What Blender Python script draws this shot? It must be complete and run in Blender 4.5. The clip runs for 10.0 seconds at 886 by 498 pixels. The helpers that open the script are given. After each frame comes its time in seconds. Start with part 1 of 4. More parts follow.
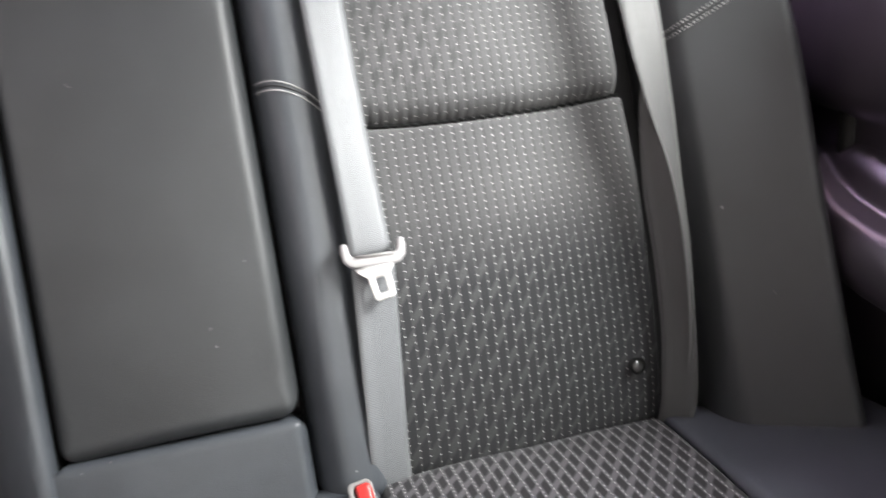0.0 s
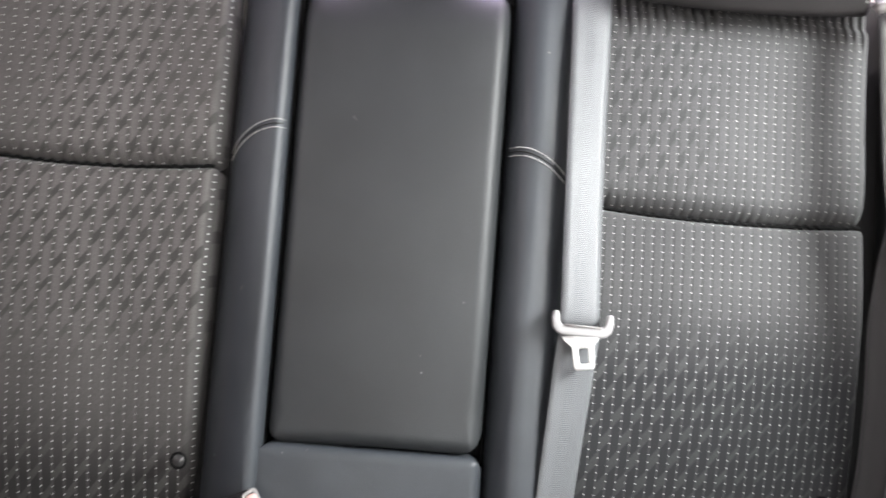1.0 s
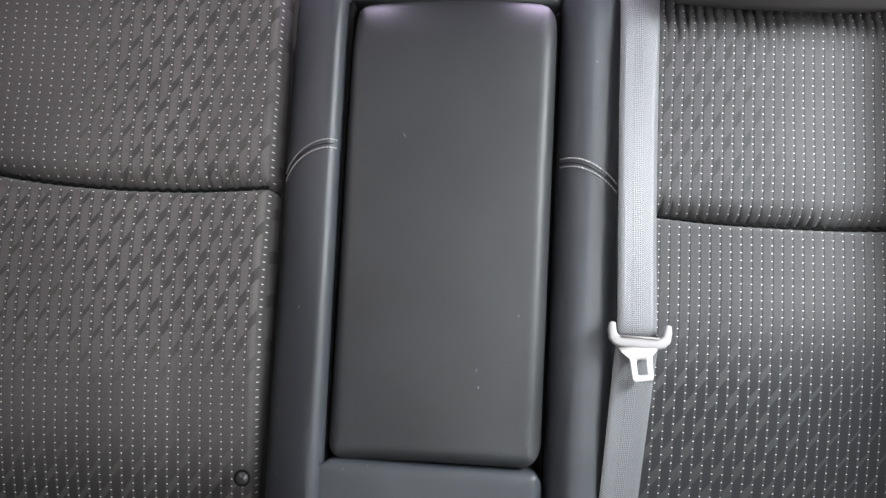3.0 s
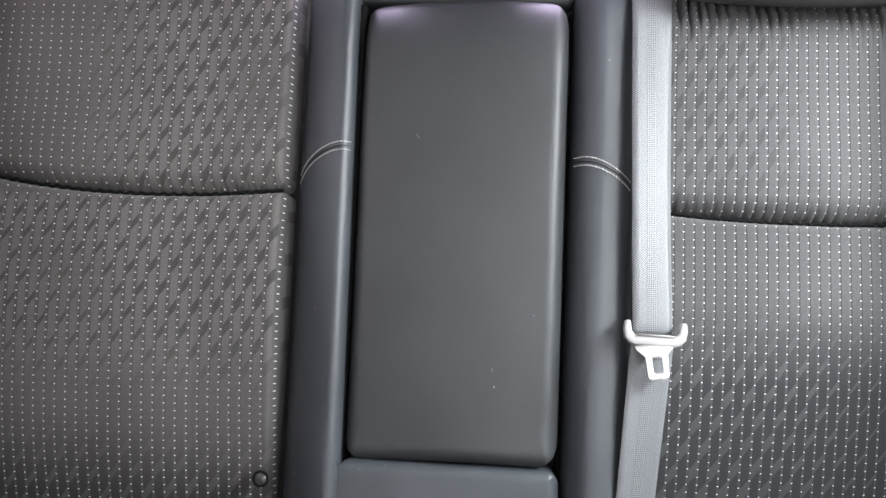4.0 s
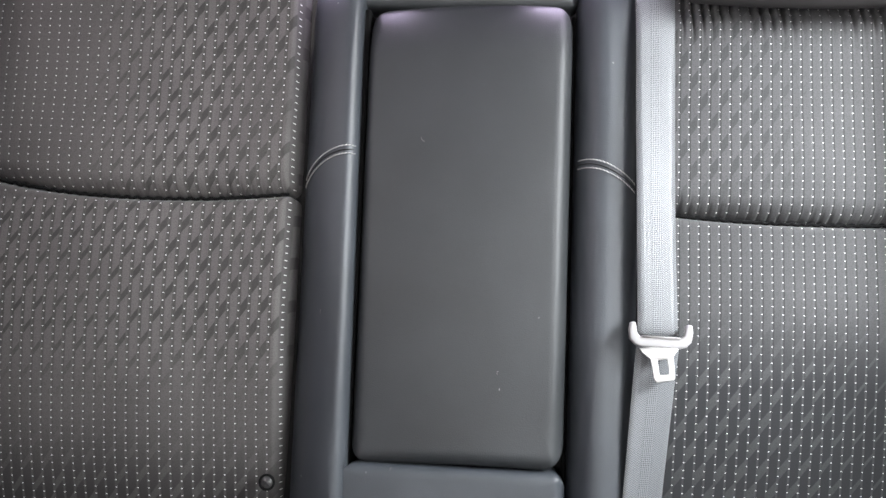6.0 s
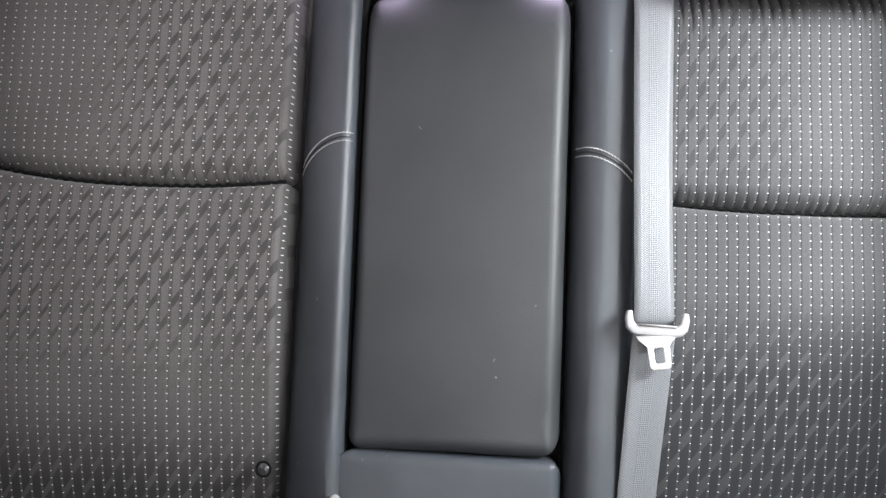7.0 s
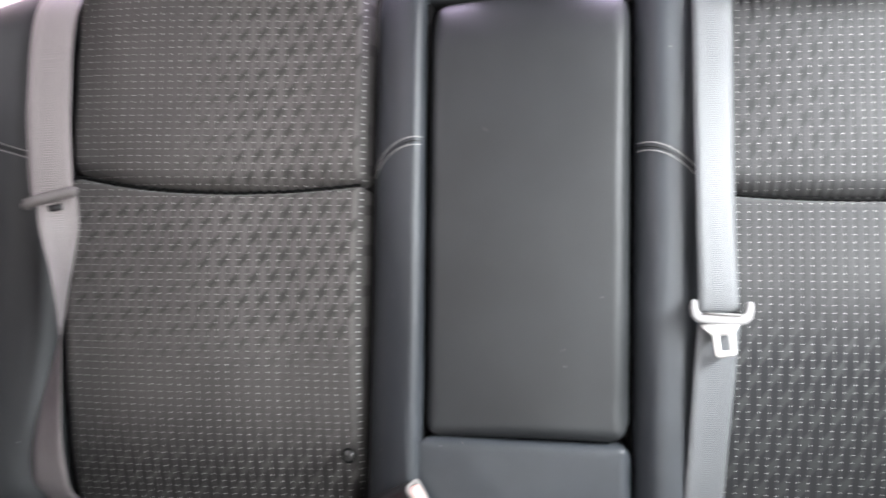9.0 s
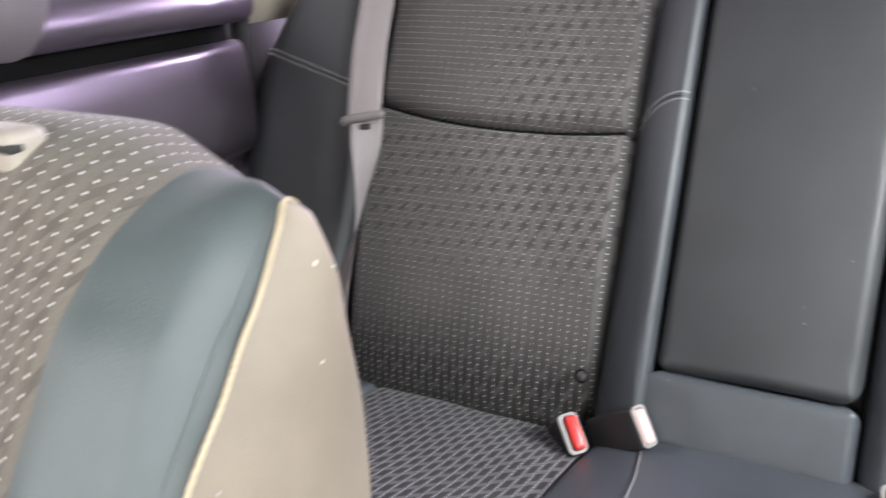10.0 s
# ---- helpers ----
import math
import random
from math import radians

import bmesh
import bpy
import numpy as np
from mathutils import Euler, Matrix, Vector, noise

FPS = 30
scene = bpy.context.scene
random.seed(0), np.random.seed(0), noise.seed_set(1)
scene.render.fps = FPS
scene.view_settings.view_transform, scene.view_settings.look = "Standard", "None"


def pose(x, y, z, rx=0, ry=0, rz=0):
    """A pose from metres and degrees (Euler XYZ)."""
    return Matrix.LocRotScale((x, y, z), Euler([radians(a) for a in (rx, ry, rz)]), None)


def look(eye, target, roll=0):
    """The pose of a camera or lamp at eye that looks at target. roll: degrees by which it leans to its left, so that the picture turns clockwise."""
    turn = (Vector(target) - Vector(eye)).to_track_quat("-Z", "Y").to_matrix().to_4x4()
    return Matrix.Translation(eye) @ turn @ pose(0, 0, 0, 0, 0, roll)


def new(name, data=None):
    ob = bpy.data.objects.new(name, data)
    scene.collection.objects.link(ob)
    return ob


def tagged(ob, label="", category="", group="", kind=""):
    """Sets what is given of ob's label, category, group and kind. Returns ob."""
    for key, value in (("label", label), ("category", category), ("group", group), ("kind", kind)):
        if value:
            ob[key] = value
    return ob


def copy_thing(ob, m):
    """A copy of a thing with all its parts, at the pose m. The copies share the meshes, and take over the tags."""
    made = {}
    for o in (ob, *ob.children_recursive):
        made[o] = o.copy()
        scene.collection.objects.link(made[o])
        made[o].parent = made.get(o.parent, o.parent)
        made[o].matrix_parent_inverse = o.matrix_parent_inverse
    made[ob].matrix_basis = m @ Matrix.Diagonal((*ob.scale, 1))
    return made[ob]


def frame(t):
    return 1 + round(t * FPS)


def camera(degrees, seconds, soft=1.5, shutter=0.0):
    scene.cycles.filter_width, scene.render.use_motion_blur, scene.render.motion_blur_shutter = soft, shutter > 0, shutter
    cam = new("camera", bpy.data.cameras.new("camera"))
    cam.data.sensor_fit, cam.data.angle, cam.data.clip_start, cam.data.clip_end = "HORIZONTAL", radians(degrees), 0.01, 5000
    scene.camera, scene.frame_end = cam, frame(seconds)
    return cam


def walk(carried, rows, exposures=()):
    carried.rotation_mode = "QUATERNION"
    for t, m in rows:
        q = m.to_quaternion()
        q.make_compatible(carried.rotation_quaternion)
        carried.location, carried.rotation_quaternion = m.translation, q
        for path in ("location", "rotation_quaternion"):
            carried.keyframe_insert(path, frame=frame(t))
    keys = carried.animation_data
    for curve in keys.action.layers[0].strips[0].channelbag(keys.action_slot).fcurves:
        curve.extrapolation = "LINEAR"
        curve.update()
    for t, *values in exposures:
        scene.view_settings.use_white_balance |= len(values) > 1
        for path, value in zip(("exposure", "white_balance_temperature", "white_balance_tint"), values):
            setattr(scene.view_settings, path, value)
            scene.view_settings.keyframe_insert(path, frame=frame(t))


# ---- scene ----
# ---------------------------------------------------------------- camera
# The rear bench is described in a frame of its own: x across the car, z up along the backrest,
# -y out of it. SEAT leans that frame back and lifts it off the floor.
RECLINE = 25.0
SEAT = Matrix.Translation((0, 0, 0.38)) @ Matrix.Rotation(radians(-RECLINE), 4, "X")
cam = camera(56.0, 10.0, soft=1.45, shutter=0.55)
PATH = [
    (0, (0.100, -0.886, 0.268), (0.539, 1.065, 0.261), -9.8),
    (0.3, (0.090, -0.907, 0.283), (0.413, 1.067, 0.314), -5.9),
    (0.6, (0.068, -0.925, 0.290), (0.266, 1.064, 0.372), -1.2),
    (1, (0.060, -0.939, 0.268), (0.064, 1.054, 0.434), 4.4),
    (1.5, (0.053, -0.944, 0.267), (-0.017, 1.048, 0.427), 6.9),
    (1.9, (0.062, -0.949, 0.277), (-0.072, 1.040, 0.428), 6.8),
    (2, (0.069, -0.955, 0.276), (-0.079, 1.025, 0.514), 6.2),
    (2.1, (0.067, -0.950, 0.277), (-0.083, 1.024, 0.574), 6.1),
    (2.3, (0.065, -0.947, 0.274), (-0.083, 1.017, 0.62), 5.6),
    (2.5, (0.068, -0.948, 0.268), (-0.089, 1.014, 0.624), 4.5),
    (3, (0.064, -0.941, 0.278), (-0.069, 1.047, 0.449), 3.0),
    (4.5, (0.066, -0.947, 0.278), (-0.117, 1.038, 0.445), 2.3),
    (5, (0.068, -0.947, 0.272), (-0.119, 1.036, 0.456), 2.4),
    (5.5, (0.066, -0.946, 0.275), (-0.117, 1.036, 0.463), 2.2),
    (7, (0.067, -0.945, 0.272), (-0.110, 1.041, 0.432), 2.4),
    (7.5, (0.065, -0.944, 0.270), (-0.092, 1.044, 0.425), 2.5),
    (8, (0.063, -0.945, 0.268), (-0.089, 1.043, 0.428), 2.3),
    (8.5, (0.066, -0.950, 0.279), (-0.120, 1.037, 0.414), 1.6),
    (8.8, (0.069, -0.966, 0.284), (-0.177, 1.014, 0.402), 1.2),
    (9, (0.077, -0.991, 0.285), (-0.273, 0.975, 0.399), 1.0),
    (9.3, (0.091, -1.014, 0.292), (-0.459, 0.908, 0.365), 2.1),
    (9.5, (0.108, -1.040, 0.266), (-0.569, 0.840, 0.351), 3.4),
    (9.8, (0.100, -1.070, 0.213), (-0.708, 0.758, 0.284), 6.9),
    (10, (0.105, -1.091, 0.197), (-0.798, 0.693, 0.250), 9.5),
]
walk(cam, [(t, SEAT @ look(eye, target, roll)) for t, eye, target, roll in PATH],
     exposures=((0.0, 0.08, 6850, 10), (0.5, 0.08, 6850, 10), (1.0, -0.04, 6750, 10), (1.6, -0.04, 6600, 10), (2.0, 0.0, 6550, 10), (2.3, -0.22, 6500, 10), (2.7, -0.22, 6500, 10), (3.0, -0.27, 6500, 10), (3.2, -0.24, 6500, 10), (4.3, -0.05, 6500, 10),
                (8.5, -0.05, 6500, 10), (9.0, 0.12, 6550, 10), (9.4, 0.2, 6600, 10), (9.65, 0.30, 6600, 10), (10.0, 0.08, 6600, 10)))

# ---------------------------------------------------------------- light
world = bpy.data.worlds.new("sky")
scene.world = world
world.use_nodes = True
wn = world.node_tree.nodes
sky = wn.new("ShaderNodeTexSky")
sky.sky_type, sky.sun_disc = "NISHITA", False
sky.sun_elevation, sky.sun_rotation = radians(76), radians(0)
world.node_tree.links.new(sky.outputs[0], wn["Background"].inputs[0])
wn["Background"].inputs[1].default_value = 0.08


def lamp(name, kind, energy, colour, m, size=None):
    data = bpy.data.lights.new(name, kind)
    data.energy, data.color = energy, colour
    if kind == "AREA":
        data.shape, data.size, data.size_y = "RECTANGLE", size[0], size[1]
    if kind == "SUN":
        data.angle = radians(0.6)
    ob = new(name, data)
    ob.matrix_world = m
    return ob


lamp("sun", "SUN", 4.0, (1.0, 0.95, 0.88), look((0.0, 0.70, 2.9), (0, 0, 0)))
# skylight through the windscreen, the side windows and the rear window
lamp("skylight_windscreen", "AREA", 14, (1.0, 0.98, 0.96), look((0, -1.72, 1.20), (0, 0, 0.85)), (1.2, 0.4))
lamp("skylight_front_window_right", "AREA", 13, (0.92, 0.96, 1.0), look((0.77, -1.10, 1.14), (0, -0.98, 1.04)), (0.75, 0.28))
lamp("skylight_front_window_left", "AREA", 3, (1.0, 0.89, 0.79), look((-0.77, -1.10, 1.14), (0, -0.98, 1.04)), (0.75, 0.28))
lamp("skylight_rear_door_right", "AREA", 84, (0.93, 0.97, 1.0), look((1.11, -0.42, 1.54), (-0.1, -0.25, 0.75)), (0.90, 0.45))
lamp("skylight_rear_door_left", "AREA", 3, (1.0, 0.94, 0.97), look((-0.87, -0.42, 1.17), (0.1, -0.25, 0.72)), (1.15, 0.34))
lamp("skylight_rear_window", "AREA", 80, (0.84, 0.70, 1.0), look((0, 0.70, 1.125), (0, 0.21, 0.255)), (1.30, 0.66))


# ---------------------------------------------------------------- materials
class Nodes:
    """A small builder for node materials."""

    def __init__(self, name, base=(0.2, 0.2, 0.2), rough=0.6, metal=0.0, spec=0.5):
        self.mat = bpy.data.materials.new(name)
        self.mat.use_nodes = True
        self.tree = self.mat.node_tree
        self.n, self.l = self.tree.nodes, self.tree.links
        self.bsdf = self.n["Principled BSDF"]
        self.put("Base Color", (*base, 1))
        self.put("Roughness", rough)
        self.put("Metallic", metal)
        self.put("Specular IOR Level", spec)

    def put(self, socket, value):
        self.set(self.bsdf.inputs[socket], value)

    def set(self, inp, value):
        if isinstance(value, bpy.types.NodeSocket):
            self.l.new(value, inp)
        else:
            inp.default_value = value

    def math(self, op, *values):
        node = self.n.new("ShaderNodeMath")
        node.operation = op
        for inp, v in zip(node.inputs, values):
            self.set(inp, v)
        return node.outputs[0]

    def step(self, value, lo, hi):
        node = self.n.new("ShaderNodeMapRange")
        node.interpolation_type = "SMOOTHSTEP"
        for key, v in (("Value", value), ("From Min", lo), ("From Max", hi)):
            self.set(node.inputs[key], v)
        return node.outputs[0]

    def coords(self, a="X", b="Z"):
        tc = self.n.new("ShaderNodeTexCoord")
        sep = self.n.new("ShaderNodeSeparateXYZ")
        self.l.new(tc.outputs["Object"], sep.inputs[0])
        return tc.outputs["Object"], sep.outputs[a], sep.outputs[b]

    def noise(self, vec, scale, detail=3.0, rough=0.5):
        node = self.n.new("ShaderNodeTexNoise")
        self.l.new(vec, node.inputs["Vector"])
        node.inputs["Scale"].default_value = scale
        node.inputs["Detail"].default_value = detail
        node.inputs["Roughness"].default_value = rough
        return node.outputs["Fac"]

    def mix(self, fac, a, b):
        node = self.n.new("ShaderNodeMix")
        node.data_type = "RGBA"
        self.set(node.inputs["Factor"], fac)
        self.set(node.inputs["A"], a if isinstance(a, bpy.types.NodeSocket) else (*a, 1))
        self.set(node.inputs["B"], b if isinstance(b, bpy.types.NodeSocket) else (*b, 1))
        return node.outputs["Result"]

    def bump(self, height, strength=0.3, dist=0.001):
        node = self.n.new("ShaderNodeBump")
        node.inputs["Strength"].default_value = strength
        node.inputs["Distance"].default_value = dist
        self.l.new(height, node.inputs["Height"])
        self.put("Normal", node.outputs[0])


def leatherette(name, base, rough=0.5, lint=True, spec=0.5):
    m = Nodes(name, base, rough, spec=spec)
    vec, _, _ = m.coords()
    grain = m.noise(vec, 900, 2)
    cloud = m.noise(vec, 9, 4)
    dark = tuple(c * 0.76 for c in base)
    colour = m.mix(m.step(cloud, 0.3, 0.7), dark, base)
    if lint:  # a few pale specks of lint and dust
        speck = m.step(m.noise(vec, 130, 1), 0.815, 0.84)
        colour = m.mix(m.math("MULTIPLY", speck, 0.6), colour, (0.4, 0.4, 0.4))
    m.put("Base Color", colour)
    m.put("Roughness", m.math("ADD", m.math("MULTIPLY", cloud, 0.12), rough - 0.06))
    crease = m.noise(vec, 38, 3)
    m.bump(m.math("ADD", m.math("ADD", grain, m.math("MULTIPLY", crease, 1.6)), m.math("MULTIPLY", cloud, 2.0)), 0.3, 0.0007)
    return m.mat


def seat_fabric(name, light, dark, col=0.0119, row=0.0087, period=0.052, dash=False, dot=0.00064, uv=False, bars=None, reverse=None, low=0.38, breaks=(0.05, 0.15), spread_u=(-0.22, -0.44), line=0.0):
    """Woven cloth: columns of pale stitched dots. Between them run pale ribs cut by slanting breaks where bars(m, u, v) says so,
    dark ribs with pale slanting breaks where reverse(m, u, v) does, and plain cloth elsewhere.
    breaks: half height of the breaks, as a share of the period, from the first to the second place of spread_u."""
    m = Nodes(name, light, 0.85, spec=0.2)
    vec, u, v = m.coords()
    if uv:
        flat = m.n.new("ShaderNodeUVMap")
        parts = m.n.new("ShaderNodeSeparateXYZ")
        m.l.new(flat.outputs[0], parts.inputs[0])
        u, v = parts.outputs[0], parts.outputs[1]
    wob = m.math("MULTIPLY", m.math("SUBTRACT", m.noise(vec, 14, 2), 0.5), 0.0016)
    u = m.math("ADD", u, wob)
    cell = m.math("DIVIDE", u, col)
    s = m.math("FRACT", cell)
    number = m.math("FLOOR", cell)
    from_mid = m.math("ABSOLUTE", m.math("SUBTRACT", s, 0.5))
    slant = m.math("SUBTRACT", v, m.math("MULTIPLY", s, col * (1.15 if dash else 1.35)))
    q = m.math("FRACT", m.math("ADD", m.math("DIVIDE", slant, period), m.math("MULTIPLY", number, 0.47)))
    off = m.math("ABSOLUTE", m.math("SUBTRACT", q, 0.5))
    if dash:  # dark slanting dashes in every gap, parted by pale breaks
        cut = m.step(off, 0.325, 0.35)
        pale = m.math("SUBTRACT", 1.0, m.math("MULTIPLY", m.step(from_mid, 0.34, 0.27), m.math("SUBTRACT", 1.0, cut)))
    else:
        rib = m.step(from_mid, 0.36, 0.27)
        drift = m.math("MULTIPLY", m.math("SUBTRACT", m.noise(vec, 6, 2), 0.5), 0.12)
        half = m.math("ADD", m.math("ADD", m.math("MULTIPLY", m.step(u, *spread_u), breaks[1] - breaks[0]), breaks[0]), drift)
        whole = m.step(m.math("SUBTRACT", off, half), -0.015, 0.015)
        plain = 0.66
        if line:  # a fine dark line beside each column of dots
            plain = m.math("SUBTRACT", 0.78, m.math("MULTIPLY", m.step(m.math("ABSOLUTE", m.math("SUBTRACT", s, 0.10)), 0.10, 0.02), line))
        pale = plain
        if bars:
            w = bars(m, u, v)
            cut_rib = m.math("ADD", m.math("MULTIPLY", m.math("SUBTRACT", 1.0, rib), 0.52), m.math("MULTIPLY", rib, m.math("ADD", m.math("MULTIPLY", whole, 0.64), 0.31))) if not line else m.math("MULTIPLY", plain, m.math("ADD", 0.55, m.math("MULTIPLY", m.math("MAXIMUM", whole, m.math("SUBTRACT", 1.0, rib)), 0.50)))
            pale = m.math("ADD", m.math("MULTIPLY", cut_rib, w), m.math("MULTIPLY", pale, m.math("SUBTRACT", 1.0, w)))
        if reverse:
            w = reverse(m, u, v)
            wide_rib = m.step(from_mid, 0.44, 0.34)
            back = m.math("SUBTRACT", m.math("MULTIPLY", m.math("SUBTRACT", 1.0, m.math("MULTIPLY", wide_rib, whole)), low + 0.20), 0.20)
            pale = m.math("ADD", m.math("MULTIPLY", back, w), m.math("MULTIPLY", pale, m.math("SUBTRACT", 1.0, w)))
    weave = m.noise(vec, 800, 2)
    soil = m.noise(vec, 7, 4)
    cloth = m.mix(pale, dark, light)
    cloth = m.mix(m.math("MULTIPLY", m.step(weave, 0.40, 0.70), 0.30), cloth, tuple(c * 0.6 for c in dark))
    cloth = m.mix(m.math("MULTIPLY", m.step(soil, 0.35, 0.7), 0.22), cloth, tuple(c * 0.7 for c in dark))
    du = m.math("MULTIPLY", m.math("SUBTRACT", m.math("FRACT", m.math("ADD", cell, 0.5)), 0.5), col / (dot * 1.45))
    dv = m.math("MULTIPLY", m.math("SUBTRACT", m.math("FRACT", m.math("DIVIDE", v, row)), 0.5), row / dot)
    r2 = m.math("ADD", m.math("MULTIPLY", du, du), m.math("MULTIPLY", dv, dv))
    dots = m.step(r2, 1.15, 0.65)
    m.put("Base Color", m.mix(dots, cloth, (0.74, 0.73, 0.71)))
    valley = m.step(from_mid, 0.5, 0.3)
    relief = m.math("ADD", m.math("MULTIPLY", pale, 0.5), m.math("ADD", m.math("MULTIPLY", valley, 0.8), m.math("MULTIPLY", weave, 0.25)))
    m.bump(m.math("ADD", relief, m.math("MULTIPLY", dots, 0.6)), 0.45, 0.0008)
    m.put("Sheen Weight", 0.12)
    return m.mat


def left_bars(m, u, v):
    """Breaks show on the inner part of the upper panel and under the cross seam."""
    above = m.step(v, 0.398, 0.410)
    upper = m.math("MULTIPLY", m.step(u, -0.48, -0.34), above)
    lower = m.math("MULTIPLY", m.math("SUBTRACT", 1.0, above), m.step(v, 0.16, 0.29))
    patch = m.step(m.noise(m.coords()[0], 5.0, 1), 0.24, 0.52)
    return m.math("MULTIPLY", m.math("ADD", upper, lower), patch)


def right_bars(m, u, v):
    return m.math("MULTIPLY", m.step(u, 0.40, 0.32), m.step(v, 0.40, 0.47))


def low_bars(top, bottom):
    return lambda m, u, v: m.step(v, top, bottom)


def webbing(name, base, rough=0.5, spec=0.35):
    """Seat-belt webbing: fine cross ribs and a twilled band along the middle (uv: x across, y along in metres)."""
    m = Nodes(name, base, rough, spec=spec)
    uv = m.n.new("ShaderNodeUVMap")
    sep = m.n.new("ShaderNodeSeparateXYZ")
    m.l.new(uv.outputs[0], sep.inputs[0])
    x, y = sep.outputs[0], sep.outputs[1]
    mid = m.step(m.math("ABSOLUTE", m.math("SUBTRACT", x, 0.0225)), 0.0058, 0.0050)
    band = m.step(m.math("MULTIPLY", m.math("SINE", m.math("MULTIPLY", m.math("ADD", y, x), math.pi / 0.0021)),
                         m.math("SINE", m.math("MULTIPLY", m.math("SUBTRACT", y, x), math.pi / 0.0021))), -0.40, 0.25)
    zig = m.math("ABSOLUTE", m.math("SUBTRACT", m.math("FRACT", m.math("DIVIDE", x, 0.0042)), 0.5))
    chevron = m.math("SINE", m.math("MULTIPLY", m.math("ADD", y, m.math("MULTIPLY", zig, 0.0048)), 2 * math.pi / 0.0026))
    edge = m.step(m.math("ABSOLUTE", m.math("SUBTRACT", m.math("ABSOLUTE", m.math("SUBTRACT", x, 0.0225)), 0.0062)), 0.0007, 0.0002)
    plain = m.math("SUBTRACT", m.math("ADD", 0.60, m.math("MULTIPLY", chevron, 0.42)), m.math("MULTIPLY", edge, 0.12))
    tone = m.math("ADD", m.math("MULTIPLY", mid, band), m.math("MULTIPLY", m.math("SUBTRACT", 1.0, mid), plain))
    m.put("Base Color", m.mix(tone, tuple(c * 0.28 for c in base), tuple(c * 1.16 for c in base)))
    m.put("Sheen Weight", 0.2)
    m.bump(tone, 0.4, 0.0006)
    return m.mat


def plastic(name, base, rough=0.45, grain=600, spec=0.5, metal=0.0, grain_depth=0.0004):
    m = Nodes(name, base, rough, spec=spec, metal=metal)
    vec, _, _ = m.coords()
    cloud = m.noise(vec, 12, 4)
    m.put("Base Color", m.mix(m.step(cloud, 0.3, 0.7), tuple(c * 0.85 for c in base), base))
    m.put("Roughness", m.math("ADD", m.math("MULTIPLY", cloud, 0.15), rough - 0.07))
    m.bump(m.noise(vec, grain, 2), 0.2, grain_depth)
    return m.mat


CHARCOAL = leatherette("charcoal_leatherette", (0.034, 0.037, 0.039), 0.50, spec=0.58)
CHARCOAL_COOL = leatherette("charcoal_leatherette_bolster", (0.055, 0.062, 0.071), 0.46, spec=0.65)
# gloss from wear; the paler, bluer base stands for window light on the cushion sides
CHARCOAL_WORN_LIT = leatherette("charcoal_leatherette_polished_lit", (0.092, 0.100, 0.118), 0.42, spec=0.9)
CLOTH = seat_fabric("dotted_cloth", (0.151, 0.142, 0.136), (0.027, 0.025, 0.024), bars=left_bars, reverse=low_bars(0.18, 0.00), col=0.0122, breaks=(0.14, 0.08), low=0.25)
CLOTH_RIGHT = seat_fabric("dotted_cloth_brushed", (0.122, 0.122, 0.122), (0.034, 0.035, 0.037), bars=right_bars, reverse=low_bars(0.34, 0.17), spread_u=(0.48, 0.30), line=0.45, col=0.0110, dot=0.00057)
CLOTH_SEAT = seat_fabric("dashed_cloth", (0.105, 0.101, 0.107), (0.013, 0.012, 0.014), dash=True, period=0.034, row=0.0085, dot=0.00066, col=0.0117)
WEB = webbing("grey_webbing", (0.180, 0.188, 0.196), 0.36, 0.55)
WEB_WARM = webbing("taupe_webbing", (0.37, 0.335, 0.332))
# grey webbing with the shade on the right-hand belt put into its base colour
WEB_SHADED = webbing("shaded_grey_webbing", (0.085, 0.085, 0.084))
THREAD = plastic("pale_thread", (0.62, 0.62, 0.60), 0.8, 1500)
PIPING = plastic("cream_piping", (0.42, 0.355, 0.245), 0.6, 700)
STEEL = plastic("brushed_steel", (0.75, 0.75, 0.74), 0.3, 900, metal=0.9)
GREY_PLASTIC = plastic("grey_plastic", (0.40, 0.39, 0.39), 0.4)
SILVER_PLASTIC = plastic("silver_plastic", (0.30, 0.29, 0.28), 0.35)
BLACK_PLASTIC = plastic("black_plastic", (0.022, 0.021, 0.022), 0.5)
CLIP = plastic("clip_plastic", (0.050, 0.049, 0.048), 0.18, spec=0.9)
DOOR_PLASTIC = plastic("dark_door_plastic", (0.047, 0.040, 0.048), 0.33, 350, spec=1.0, grain_depth=0.00002)
DOOR_PLASTIC.node_tree.nodes["Principled BSDF"].inputs["IOR"].default_value = 1.9
DOOR_PLASTIC.node_tree.nodes["Principled BSDF"].inputs["Specular Tint"].default_value = (0.94, 0.86, 1.0, 1)
RED_PLASTIC = plastic("red_plastic", (0.75, 0.045, 0.04), 0.3)
# red push button bleached in colour to carry the glare on it
RED_GLARE = plastic("glare_red_plastic", (0.82, 0.52, 0.48), 0.25)
RUBBER = plastic("black_rubber", (0.015, 0.015, 0.015), 0.7)
# near-black for parts that stand in for deep shade
SHADE_BLACK = plastic("matt_black_shade", (0.008, 0.008, 0.008), 0.9, spec=0.1)
TONGUE_GREY = plastic("taupe_grey_plastic", (0.20, 0.185, 0.18), 0.35)
CREAM = plastic("cream_trim_plastic", (0.62, 0.56, 0.45), 0.6)
GUIDE = plastic("pale_guide_plastic", (0.34, 0.31, 0.26), 0.45)
HEADLINER = plastic("grey_headliner", (0.30, 0.29, 0.28), 0.9, 900)
CARPET = plastic("dark_carpet", (0.035, 0.034, 0.034), 0.95, 500)
SHELF_FELT = plastic("grey_shelf_felt", (0.24, 0.235, 0.245), 0.9, 700)
